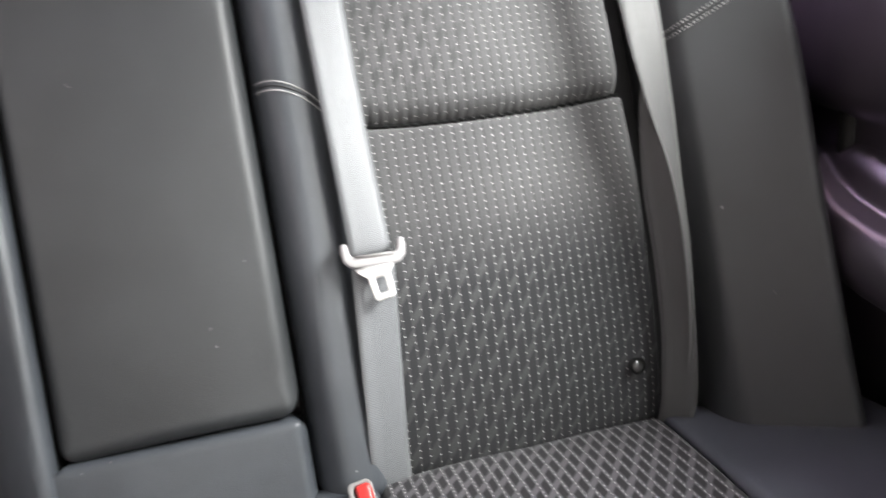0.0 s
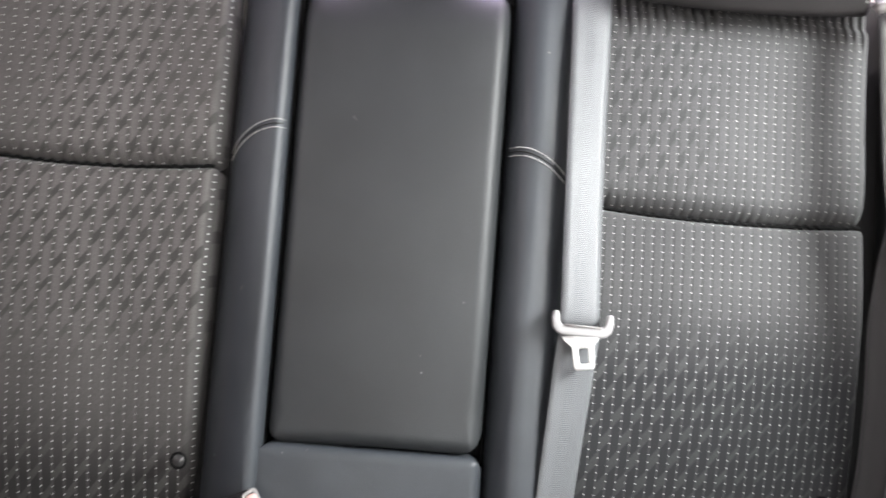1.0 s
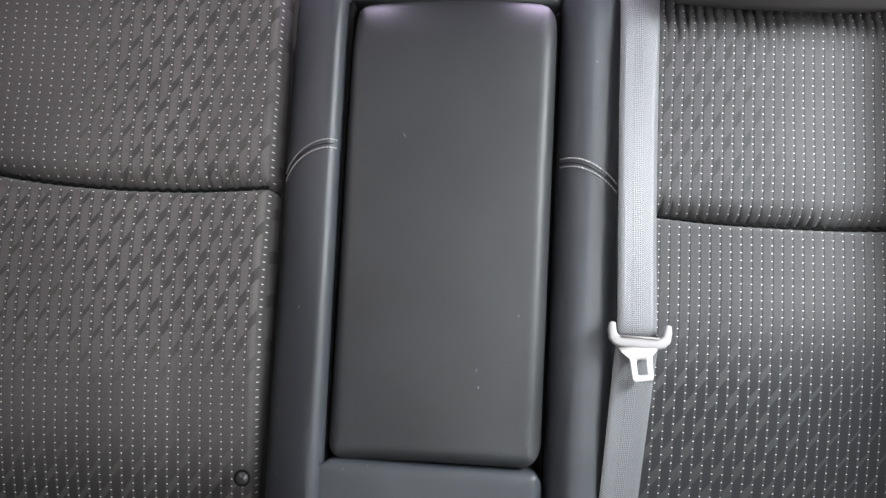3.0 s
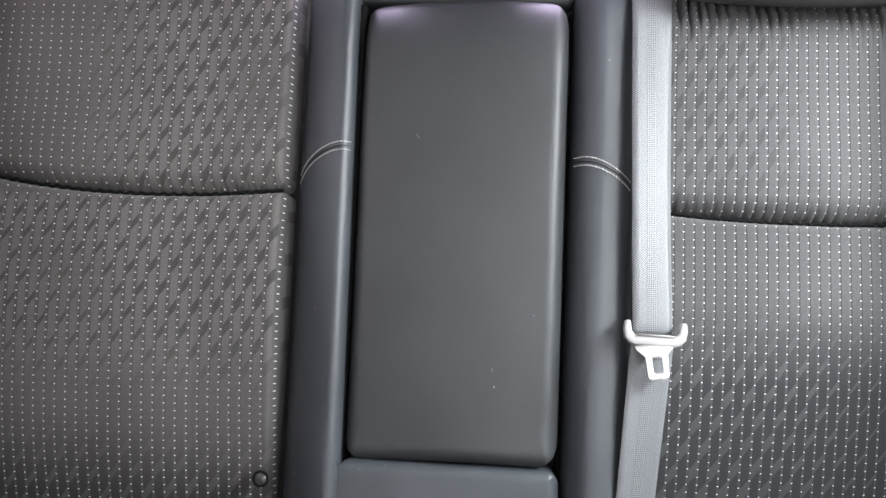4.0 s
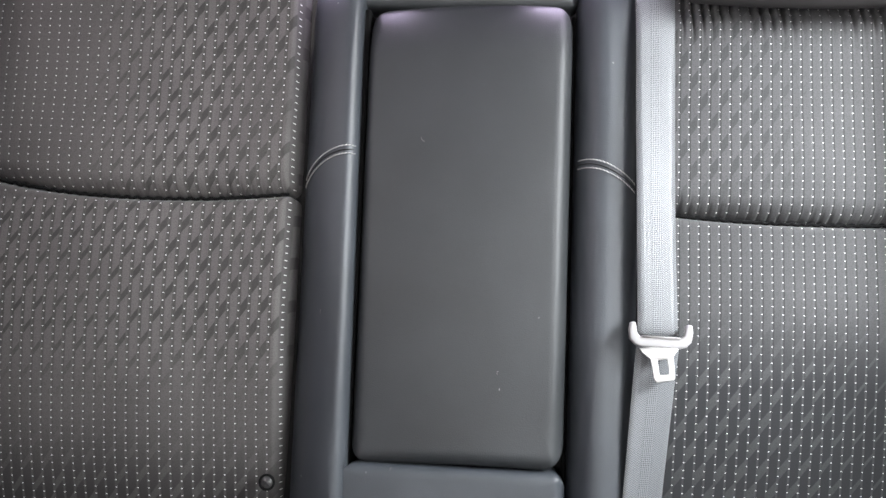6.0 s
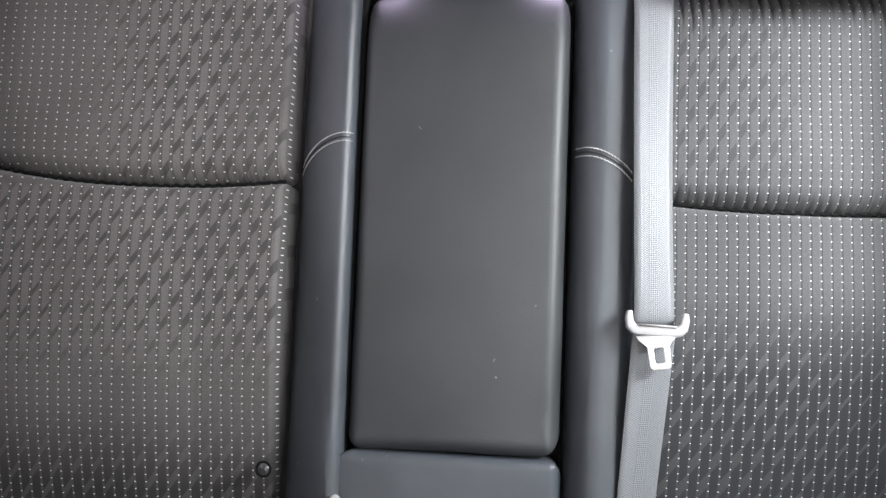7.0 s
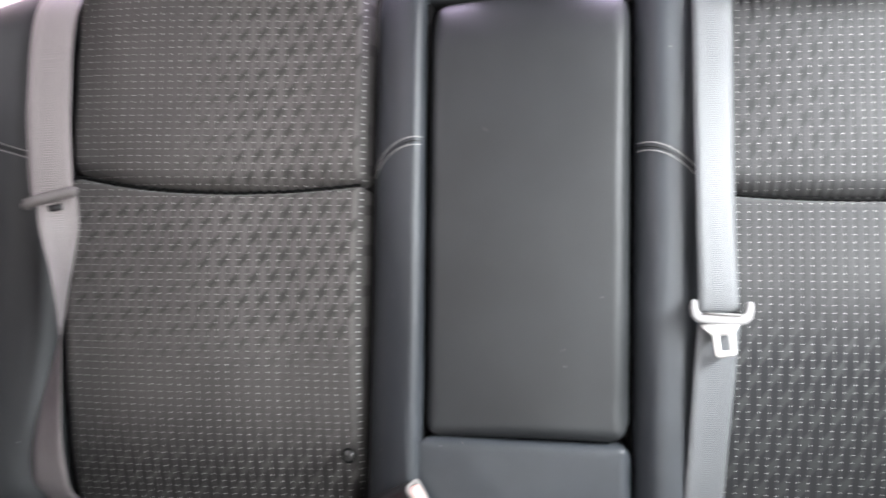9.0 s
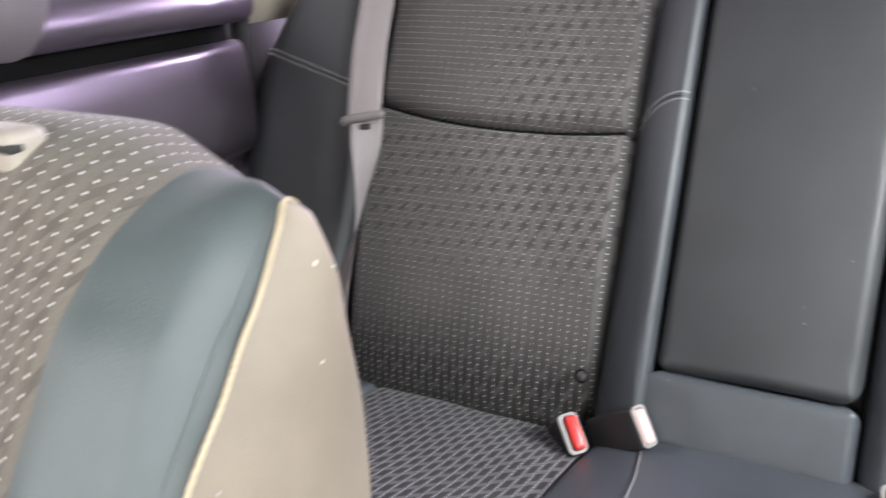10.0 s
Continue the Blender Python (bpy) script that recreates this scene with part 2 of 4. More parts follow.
FRONT_SIDE = leatherette("greige_leatherette", (0.245, 0.208, 0.160), 0.58)
FRONT_BOLSTER = leatherette("blue_grey_leatherette", (0.076, 0.095, 0.097), 0.42, lint=False)
HEAD_DARK = leatherette("dark_head_restraint", (0.030, 0.027, 0.027), 0.56, spec=0.35)
HEAD_GREY = leatherette("grey_head_restraint", (0.135, 0.125, 0.125), 0.6, lint=False)
FRONT_CLOTH = seat_fabric("front_dotted_cloth", (0.165, 0.152, 0.128), (0.070, 0.064, 0.054), dot=0.00085, uv=True, bars=lambda m, u, v: m.step(v, -0.02, -0.12), breaks=(0.10, 0.10))
ASPHALT = plastic("asphalt", (0.06, 0.06, 0.06), 0.9, 80)
PAINT = plastic("body_paint", (0.45, 0.46, 0.48), 0.25, 900)
g = Nodes("window_glass", (1, 1, 1), 0.0)
clear_node, gloss_node, both = g.n.new("ShaderNodeBsdfTransparent"), g.n.new("ShaderNodeBsdfGlossy"), g.n.new("ShaderNodeMixShader")
clear_node.inputs[0].default_value = (0.93, 0.94, 0.93, 1)
gloss_node.inputs["Roughness"].default_value = 0.02
both.inputs[0].default_value = 0.07
g.l.new(clear_node.outputs[0], both.inputs[1])
g.l.new(gloss_node.outputs[0], both.inputs[2])
g.l.new(both.outputs[0], g.n["Material Output"].inputs[0])
GLASS = g.mat


# ---------------------------------------------------------------- mesh helpers
def thing(name, m=None, **tags):
    ob = new(name)
    ob.empty_display_size = 0.05
    ob.matrix_world = m or Matrix.Identity(4)
    return tagged(ob, **tags)


def part(name, bm, material, parent=None, label="", m=None, smooth=True):
    bmesh.ops.recalc_face_normals(bm, faces=bm.faces)
    me = bpy.data.meshes.new(name)
    bm.to_mesh(me)
    bm.free()
    me.materials.append(material)
    for f in me.polygons:
        f.use_smooth = smooth
    ob = new(name, me)
    if parent:
        ob.parent = parent
    if m:
        ob.matrix_basis = m
    return tagged(ob, label=label) if label else ob


def drop(d, r, depth):
    """How far a padded edge falls back at the distance d from its border."""
    if d >= r:
        return 0.0
    k = 1 - max(d, 0) / r
    return depth * (1 - math.sqrt(max(0.0, 1 - k * k)))


def spread(n, edge=2.0):
    """n+1 places from -1 to 1, crowded at the ends."""
    out = []
    for i in range(n + 1):
        t = 2 * i / n - 1
        out.append(math.copysign(1 - (1 - abs(t)) ** edge, t))
    return out


def pad(x0, x1, z0, z1, y=0.0, edges=((0.02, 0.03),) * 4, corner=0.012, back=0.06, n=(24, 40), shape=None, warp=None, edge=1.6):
    """An upholstered pad that faces -y: a rounded rectangle whose borders (left, right, bottom, top: radius, depth) fall back.
    shape(x, z) adds to the depth, warp(x, z) moves the outline."""
    cx, cz, a, b = (x0 + x1) / 2, (z0 + z1) / 2, (x1 - x0) / 2, (z1 - z0) / 2
    corner = min(corner, a * 0.98, b * 0.98)
    bm = bmesh.new()
    grid = []
    for q in spread(n[1], edge):
        row = []
        for p in spread(n[0], edge):
            m = max(abs(p), abs(q), 1e-9)
            X, Z = a * p / m, b * q / m
            ex, ez = abs(X) - (a - corner), abs(Z) - (b - corner)
            if ex > 0 and ez > 0:
                k = corner / math.hypot(ex, ez)
                X, Z = math.copysign(a - corner + ex * k, X), math.copysign(b - corner + ez * k, Z)
            x, z = cx + X * m, cz + Z * m
            yy = y
            for d, (r, depth) in zip((x - x0, x1 - x, z - z0, z1 - z), edges):
                yy += drop(d, r, depth)
            yy = min(yy, back - 0.004)
            wx, wz = warp(x, z) if warp else (x, z)
            if shape:
                yy += shape(x, z)
            row.append(bm.verts.new((wx, min(yy, back - 0.002), wz)))
        grid.append(row)
    for r0, r1 in zip(grid, grid[1:]):
        for i in range(n[0]):
            bm.faces.new((r0[i], r0[i + 1], r1[i + 1], r1[i]))
    rim = grid[0][:] + [r[-1] for r in grid[1:]] + grid[-1][-2::-1] + [r[0] for r in grid[-2:0:-1]]
    rear = [bm.verts.new((v.co.x, back, v.co.z)) for v in rim]
    for i in range(len(rim)):
        j = (i + 1) % len(rim)
        bm.faces.new((rim[j], rim[i], rear[i], rear[j]))
    bm.faces.new(rear)
    return bm


def block(x0, x1, y0, y1, z0, z1, bevel=0.004, seg=2, bm=None):
    bm = bm or bmesh.new()
    made = bmesh.ops.create_cube(bm, size=1, matrix=Matrix.Translation(((x0 + x1) / 2, (y0 + y1) / 2, (z0 + z1) / 2)) @ Matrix.Diagonal((x1 - x0, y1 - y0, z1 - z0, 1)))
    if bevel:
        es = {e for v in made["verts"] for e in v.link_edges}
        bmesh.ops.bevel(bm, geom=list(es), offset=bevel, segments=seg, affect="EDGES", profile=0.5)
    return bm


def tube(points, radius, sides=8, bm=None, taper=0):
    """A round strand; over the first taper points it grows from a fifth of its radius."""
    bm = bm or bmesh.new()
    full = radius
    pts = [Vector(p) for p in points]
    rings = []
    for i, p in enumerate(pts):
        t = (pts[min(i + 1, len(pts) - 1)] - pts[max(i - 1, 0)]).normalized()
        u = t.cross(Vector((0.3, 0.2, 0.93))).normalized()
        w = t.cross(u)
        radius = full * (0.2 + 0.8 * min(1, i / taper)) if taper else full
        rings.append([bm.verts.new(p + radius * (math.cos(2 * math.pi * k / sides) * u + math.sin(2 * math.pi * k / sides) * w)) for k in range(sides)])
    for a, b in zip(rings, rings[1:]):
        for k in range(sides):
            bm.faces.new((a[k], a[(k + 1) % sides], b[(k + 1) % sides], b[k]))
    bm.faces.new(rings[0])
    bm.faces.new(rings[-1][::-1])
    return bm


def stitches(points, length=0.0028, gap=0.0016, radius=0.0006):
    """Single stitches of thread laid along a line."""
    pts = [Vector(p) for p in points]
    at = [0.0]
    for a, b in zip(pts, pts[1:]):
        at.append(at[-1] + (b - a).length)

    def place(s):
        for i in range(len(pts) - 1):
            if s <= at[i + 1]:
                return pts[i].lerp(pts[i + 1], (s - at[i]) / max(at[i + 1] - at[i], 1e-9))
        return pts[-1]

    bm, s, sink = bmesh.new(), 0.0, Vector((0, radius * 0.9, 0))
    while s + length < at[-1]:
        turn = Vector((0, 0, radius * 0.7))  # each stitch lies a little aslant
        tube([place(s) + sink + turn, place(s + length * 0.25) + turn * 0.6, place(s + length * 0.75) - turn * 0.6, place(s + length) + sink - turn], radius, 5, bm)
        s += length + gap
    return bm


def ribbon(stations, thick=0.0014, sub=8):
    """Belt webbing between pairs of edge points (left, right), smoothed, with uv in metres."""
    rows = []
    n = len(stations)
    for i in range(n - 1):
        for k in range(sub):
            t = k / sub
            pair = []
            for side in (0, 1):
                p = [Vector(stations[min(max(i + o, 0), n - 1)][side]) for o in (-1, 0, 1, 2)]
                pair.append(0.5 * ((2 * p[1]) + (p[2] - p[0]) * t + (2 * p[0] - 5 * p[1] + 4 * p[2] - p[3]) * t * t + (3 * p[1] - p[0] - 3 * p[2] + p[3]) * t ** 3))
            rows.append(pair)
    rows.append([Vector(v) for v in stations[-1]])
    bm = bmesh.new()
    uv = bm.loops.layers.uv.new("UVMap")
    across, dist, grid = 6, 0.0, []
    for i, (a, b) in enumerate(rows):
        if i:
            dist += ((a + b) / 2 - (rows[i - 1][0] + rows[i - 1][1]) / 2).length
        nxt, prv = rows[min(i + 1, len(rows) - 1)], rows[max(i - 1, 0)]
        along = (nxt[0] + nxt[1] - prv[0] - prv[1])
        nrm = (b - a).cross(along).normalized() * thick / 2
        front = [(bm.verts.new(a.lerp(b, k / across) + nrm * (1 if 0 < k < across else 0.3)), 0.046 * k / across, dist) for k in range(across + 1)]
        rear = [(bm.verts.new(a.lerp(b, k / across) - nrm * (1 if 0 < k < across else 0.3)), 0.046 * k / across, dist) for k in range(across, -1, -1)]
        grid.append(front + rear)
    m = len(grid[0])
    for r0, r1 in zip(grid, grid[1:]):
        for k in range(m):
            j = (k + 1) % m
            f = bm.faces.new((r0[k][0], r0[j][0], r1[j][0], r1[k][0]))
            for loop, c in zip(f.loops, (r0[k], r0[j], r1[j], r1[k])):
                loop[uv].uv = (c[1], c[2])
    bm.faces.new([c[0] for c in grid[0]])
    bm.faces.new([c[0] for c in grid[-1][::-1]])
    return bm


def plate(outline, y0, y1, holes=(), bevel=0.0):
    """A flat shape in x, z with thickness along y; holes are outlines too (bridged)."""
    bm = bmesh.new()
    loops = []
    for pts in (outline, *holes):
        vs = [bm.verts.new((x, y0, z)) for x, z in pts]
        loops.append([bm.edges.new((vs[i], vs[(i + 1) % len(vs)])) for i in range(len(vs))])
    bmesh.ops.triangle_fill(bm, edges=[e for lp in loops for e in lp], use_beauty=True)
    ext = bmesh.ops.extrude_face_region(bm, geom=bm.faces[:])
    bmesh.ops.translate(bm, verts=[v for v in ext["geom"] if isinstance(v, bmesh.types.BMVert)], vec=(0, y1 - y0, 0))
    if bevel:
        bmesh.ops.recalc_face_normals(bm, faces=bm.faces)
        rim = [e for e in bm.edges if len(e.link_faces) == 2 and e.calc_face_angle(0) > 1.0]
        bmesh.ops.bevel(bm, geom=rim, offset=bevel, segments=2, affect="EDGES", profile=0.5)
    return bm


def round_outline(x0, x1, z0, z1, r, k=4):
    pts = []
    for cx, cz, a0 in ((x1 - r, z1 - r, 0), (x0 + r, z1 - r, 90), (x0 + r, z0 + r, 180), (x1 - r, z0 + r, 270)):
        for i in range(k + 1):
            a = radians(a0 + 90 * i / k)
            pts.append((cx + r * math.cos(a), cz + r * math.sin(a)))
    return pts


# ---------------------------------------------------------------- car shell
def slab(name, x0, x1, y0, y1, z0, z1, material, label="", cat="", bevel=0.003):
    ob = part(name, block(x0, x1, y0, y1, z0, z1, bevel), material, smooth=False)
    return tagged(ob, label=label, category=cat, kind="structure")


def sheet_xy(name, x0, x1, y0, y1, z, material, label, cat):
    bm = bmesh.new()
    bm.faces.new([bm.verts.new(c) for c in ((x0, y0, z), (x1, y0, z), (x1, y1, z), (x0, y1, z))])
    return tagged(part(name, bm, material, smooth=False), label=label, category=cat, kind="structure")


sheet_xy("ground", -900, 900, -900, 900, -0.28, ASPHALT, "grey asphalt ground under the car", "ground")
slab("floor", -0.84, 0.84, -2.1, 1.0, -0.06, 0.0, CARPET, "dark carpeted car floor", "floor")
slab("ceiling", -0.66, 0.66, -1.45, 0.40, 1.30, 1.34, HEADLINER, "grey cloth headliner under the roof", "ceiling", 0.01)
slab("roof", -0.765, 0.765, -1.46, 0.415, 1.346, 1.372, PAINT, "pale metal roof skin over the headliner", "roof", 0.01)
slab("dashboard_wall", -0.84, 0.84, -2.1, -1.95, 0.0, 0.88, BLACK_PLASTIC, "dark dashboard that closes the front", "dashboard", 0.02)


def slope(name, rows, thick, material, label, cat):
    """A sheet lofted through rows of points, with thickness."""
    bm = bmesh.new()
    grid = [[bm.verts.new(c) for c in r] for r in rows]
    for a, b in zip(grid, grid[1:]):
        for i in range(len(a) - 1):
            bm.faces.new((a[i], a[i + 1], b[i + 1], b[i]))
    bmesh.ops.recalc_face_normals(bm, faces=bm.faces)
    bmesh.ops.solidify(bm, geom=bm.faces[:], thickness=thick)
    return tagged(part(name, bm, material), label=label, category=cat, kind="structure")


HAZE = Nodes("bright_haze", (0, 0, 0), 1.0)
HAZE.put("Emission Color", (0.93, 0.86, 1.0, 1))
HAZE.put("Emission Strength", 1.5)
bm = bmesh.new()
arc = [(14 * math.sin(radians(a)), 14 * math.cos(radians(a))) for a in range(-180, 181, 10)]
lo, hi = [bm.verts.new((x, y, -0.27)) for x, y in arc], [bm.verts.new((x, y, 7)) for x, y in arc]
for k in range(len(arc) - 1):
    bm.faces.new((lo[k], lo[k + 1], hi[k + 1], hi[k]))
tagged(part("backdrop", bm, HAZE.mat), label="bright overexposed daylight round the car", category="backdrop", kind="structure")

# parcel shelf behind the backrest and the rear window over it
slab("parcel_shelf", -0.80, 0.80, 0.34, 1.02, 0.93, 0.965, SHELF_FELT, "pale grey felt parcel shelf behind the backrest", "shelf", 0.008)
slab("luggage_wall", -0.84, 0.84, 1.00, 1.04, 0.0, 0.965, CARPET, "dark wall that closes the car behind", "wall")
rear_glass = slope("window_3", [[(-0.70, 1.02, 0.968), (0, 1.05, 0.968), (0.70, 1.02, 0.968)], [(-0.60, 0.40, 1.318), (0, 0.43, 1.325), (0.60, 0.40, 1.318)]],
                   0.004, GLASS, "sloping rear window full of glare", "window")
rear_glass.visible_shadow = False
screen = slope("window_4", [[(-0.72, -2.05, 0.885), (0, -2.12, 0.885), (0.72, -2.05, 0.885)], [(-0.60, -1.455, 1.318), (0, -1.48, 1.325), (0.60, -1.455, 1.318)]],
               0.004, GLASS, "sloping windscreen of clear glass", "window")
screen.visible_shadow = False


def quarter(s):
    """Pillar trim beside the backrest, from the door's rear edge to the rear window: dark below, cream above."""
    def rows(*levels):
        return [[(s * x, y0 + (y1 - y0) * k / 6, z) for k in range(7)] for z, x, y0, y1 in levels]
    slope("pillar_trim", rows((0.0, 0.835, 0.10, 1.02), (0.60, 0.835, 0.12, 1.02), (0.90, 0.83, 0.13, 1.02)), 0.02, BLACK_PLASTIC, "dark plastic trim beside the bench", "pillar")
    slope("pillar_trim", rows((0.902, 0.83, 0.13, 1.02), (1.0, 0.80, 0.14, 0.95), (1.15, 0.74, 0.18, 0.70), (1.31, 0.66, 0.22, 0.42)), 0.02, CREAM, "cream plastic pillar trim beside the bench", "pillar")


quarter(-1)
quarter(1)


def extrude_profile(profile, y0, y1, steps=14, bend=None):
    """A closed profile (x, z) drawn out along the car; bend(t) gives an offset (dx, dz) along it."""
    bm = bmesh.new()
    rings = []
    for i in range(steps + 1):
        t = i / steps
        dx, dz = bend(t) if bend else (0, 0)
        rings.append([bm.verts.new((x + dx, y0 + (y1 - y0) * t, z + dz)) for x, z in profile])
    n = len(profile)
    for a, b in zip(rings, rings[1:]):
        for k in range(n):
            bm.faces.new((a[k], a[(k + 1) % n], b[(k + 1) % n], b[k]))
    bm.faces.new(rings[0])
    bm.faces.new(rings[-1][::-1])
    return bm


def smooth_profile(pts, sub=5):
    """Catmull-Rom through a closed outline."""
    out, n = [], len(pts)
    for i in range(n):
        p = [Vector((*pts[(i + o) % n], 0)) for o in (-1, 0, 1, 2)]
        for k in range(sub):
            t = k / sub
            v = 0.5 * ((2 * p[1]) + (p[2] - p[0]) * t + (2 * p[0] - 5 * p[1] + 4 * p[2] - p[3]) * t * t + (3 * p[1] - p[0] - 3 * p[2] + p[3]) * t ** 3)
            out.append((v.x, v.y))
    return out


def rear_door(name, s, label, back=0.0, low=0.0, high=0.0):
    """Trim of a rear door: ledge under the window, recessed panel, armrest with a grip, seal and glass."""
    door = thing(name, label=label, category="door", kind="structure")
    end = 0.09
    f = lambda pts: [(s * x, z) for x, z in pts]
    ledge = smooth_profile(f([(0.86, 0.990), (0.80, 0.986), (0.766, 0.973), (0.745, 0.954), (0.738, 0.934), (0.745, 0.914), (0.765, 0.906), (0.80, 0.905), (0.86, 0.905)]), 10)
    part("ledge", extrude_profile(ledge, -1.55, end + back - 0.01, bend=lambda t: (0, 0.012 * t - 0.008 + high)), DOOR_PLASTIC, door, "dark plastic ledge with a soft sheen")
    # black bar drawn in place of the shadow below the ledge
    ledge_shade = [(s * 0.795, 0.872 + high), (s * 0.870, 0.872 + high), (s * 0.870, 0.918 + high), (s * 0.795, 0.918 + high)]
    part("ledge_shade", extrude_profile(ledge_shade, -1.55, end + back - 0.012), SHADE_BLACK, door, "black strip for the shadow under the ledge")
    x0, x1 = sorted((s * 0.800, s * 0.868))
    part("door_edge", block(x0, x1, end + back - 0.016, end + back + 0.05, 0.10, 0.982 + high, 0.004), BLACK_PLASTIC, door, "black rear edge of the door")
    panel = f([(0.88, 0.882 + high), (0.786, 0.878 + high), (0.777, 0.871 + high), (0.773, 0.862 + high), (0.768, 0.83 + high), (0.764, 0.78), (0.765, 0.74), (0.774, 0.715), (0.798, 0.70), (0.806, 0.60), (0.804, 0.40), (0.804, 0.20), (0.804, 0.02), (0.88, 0.02)])
    part("panel", extrude_profile(panel, -1.55, end + back, bend=lambda t: (0, 0.012 * t - 0.008 if t < 2 else 0)), DOOR_PLASTIC, door)
    rest = smooth_profile(f([(0.83, 0.735), (0.785, 0.728), (0.762, 0.712), (0.749, 0.692), (0.736, 0.687), (0.715, 0.680), (0.703, 0.660), (0.706, 0.632), (0.722, 0.606), (0.752, 0.590), (0.83, 0.580)]), 4)
    bm = extrude_profile(rest, -1.3, 0.082 + back, 28, bend=lambda t: (s * 0.075 * max(0, (t - 0.84) / 0.16) ** 2, -low - 0.02 * t + 0.03 * max(0, (t - 0.84) / 0.16) ** 2))
    part("armrest", bm, DOOR_PLASTIC, door, "dark plastic armrest with a glossy top edge")
    part("trim_line", tube([(s * 0.803, -1.3, 0.572 - low), (s * 0.803, -0.6, 0.566 - low), (s * 0.803, 0.06 + back, 0.556 - low)], 0.0015, 6), GREY_PLASTIC, door)
    part("door_seal", tube([(s * 0.815, end + 0.012, 0.05), (s * 0.812, end + 0.012, 0.5), (s * 0.795, end + 0.02, 0.9), (s * 0.775, end + 0.05, 1.03), (s * 0.70, end + 0.10, 1.20), (s * 0.66, end + 0.10, 1.30)], 0.014, 10), RUBBER, door)
    part("window_frame", tube([(s * 0.80, -0.55, 0.985), (s * 0.735, -0.55, 1.16), (s * 0.67, -0.55, 1.30)], 0.028, 10), BLACK_PLASTIC, door)
    bm = bmesh.new()
    q = [bm.verts.new(c) for c in ((s * 0.815, -1.55, 0.98 + high), (s * 0.815, end, 0.98 + high), (s * 0.672, end, 1.31), (s * 0.672, -1.3, 1.31))]
    bm.faces.new(q)
    bmesh.ops.solidify(bm, geom=bm.faces[:], thickness=0.004)
    pane = part("window_pane", bm, GLASS, door, "clear side window glass")
    pane.visible_shadow = False
    return door


rear_door("door_1", -1, "dark plum-black plastic rear door trim with ledge and armrest")
rear_door("door_2", 1, "dark plum-black plastic rear door trim, half in shadow", 0.10, 0.04, 0.03)


# ---------------------------------------------------------------- rear backrest
bench = thing("rear_bench", SEAT, label="charcoal rear bench seat in dotted cloth and smooth leatherette", category="bench seat")


def puckers(x, d, amount, seed, reach=0.0065):
    """Small gathers beside a seam at the distance d."""
    if d > 0.05:
        return 0.0
    k = max(0, math.sin(x / (0.0122 if x < 0 else 0.0110) * 2 * math.pi + 1.6 * noise.noise(Vector((x / 0.04, seed, 1.7))))) ** 2.2
    return amount * k * max(0.1, 0.7 + 1.3 * noise.noise(Vector((x / 0.03, seed, 0.3)))) * math.exp(-d / reach)


def seam_z(x):
    """The cross seam of the cloth hangs a little in the middle."""
    k = (abs(x) - 0.365) / 0.19
    lift = 0.004 + 0.024 * (x + 0.50) if x < 0 else -0.020 * (x - 0.22)
    return 0.404 + lift + (0.020 if x < -0.365 else 0.012) * k * k


def swell(x, z, cx, seed):
    """Slow unevenness of stuffed cloth."""
    out = 0.004 * noise.noise(Vector((x * 9, z * 7, seed))) + 0.010 * ((x - cx) / 0.18) ** 2 - 0.006
    if x < -0.30:  # the outer half of the left seat rises towards its bolster
        out -= 0.14 * (-0.30 - x) - 0.10 * (-0.30 - x) ** 2
    return out


def cloth_panels(x0, x1, seed, material, crest, gather, names=("upper_cloth_panel", "lower_cloth_panel")):
    cx = (x0 + x1) / 2
    z_mid, z_top, z_low = 0.40, 0.728, -0.018

    def up(x, z):
        return x, z + (seam_z(x) - z_mid) * (z_top - z) / (z_top - z_mid) - 0.008 * ((x - cx) / 0.18) ** 4 * max(0, (z - 0.55) / 0.15)

    def low(x, z):
        return x, z + (seam_z(x) - z_mid) * (z - z_low) / (z_mid - z_low)

    part(names[0], pad(x0, x1, z_mid + 0.0012, z_top, 0.002, ((0.022, 0.045), (0.011, 0.055), (0.028, 0.036), (0.05, 0.06)), 0.010, 0.09, (320, 90),
                       lambda x, z: swell(x, z, cx, seed) + puckers(x, z - z_mid, gather, seed) + puckers(x, max(0, crest - z), 0.030, seed + 3, 0.009) + drop(crest - z, 0.012, 0.008) - 0.003 * math.exp(-((z - 0.46) / 0.04) ** 2), up), material, bench)
    part(names[1], pad(x0, x1, z_low, z_mid - 0.001, 0.002, ((0.022, 0.045), (0.011, 0.055), (0.050, 0.034), (0.007, 0.026)), 0.010, 0.09, (300, 80),
                       lambda x, z: swell(x, z, cx, seed + 5) + puckers(x, z_mid - z, 0.2 * gather, seed) - 0.008 * math.exp(-((z - 0.30) / 0.10) ** 2) + 0.85 * max(0, 0.23 - z) ** 2, low), material, bench)


def cross_seam(x0, x1, seed):
    """Sunk, uneven black strand for the shade where the upper and lower cloth meet."""
    cx, n = (x0 + x1) / 2, 140
    line = []
    for i in range(n + 1):
        x = x0 + 0.006 + (x1 - x0 - 0.012) * i / n
        line.append((x, 0.0135 + swell(x, 0.40, cx, seed) + 0.0012 * noise.noise(Vector((x / 0.004, seed, 2))), seam_z(x) + 0.0007 + 0.0013 * math.sin(x / (0.0122 if x < 0 else 0.0110) * 2 * math.pi) * (0.6 + noise.noise(Vector((x / 0.02, seed, 9))))))
    part("seam", tube(line, 0.0020, 8), SHADE_BLACK, bench, "black strand for the shade in the cross seam")


cross_seam(-0.592, -0.2035, 1.3)
cross_seam(0.196, 0.546, 4.7)
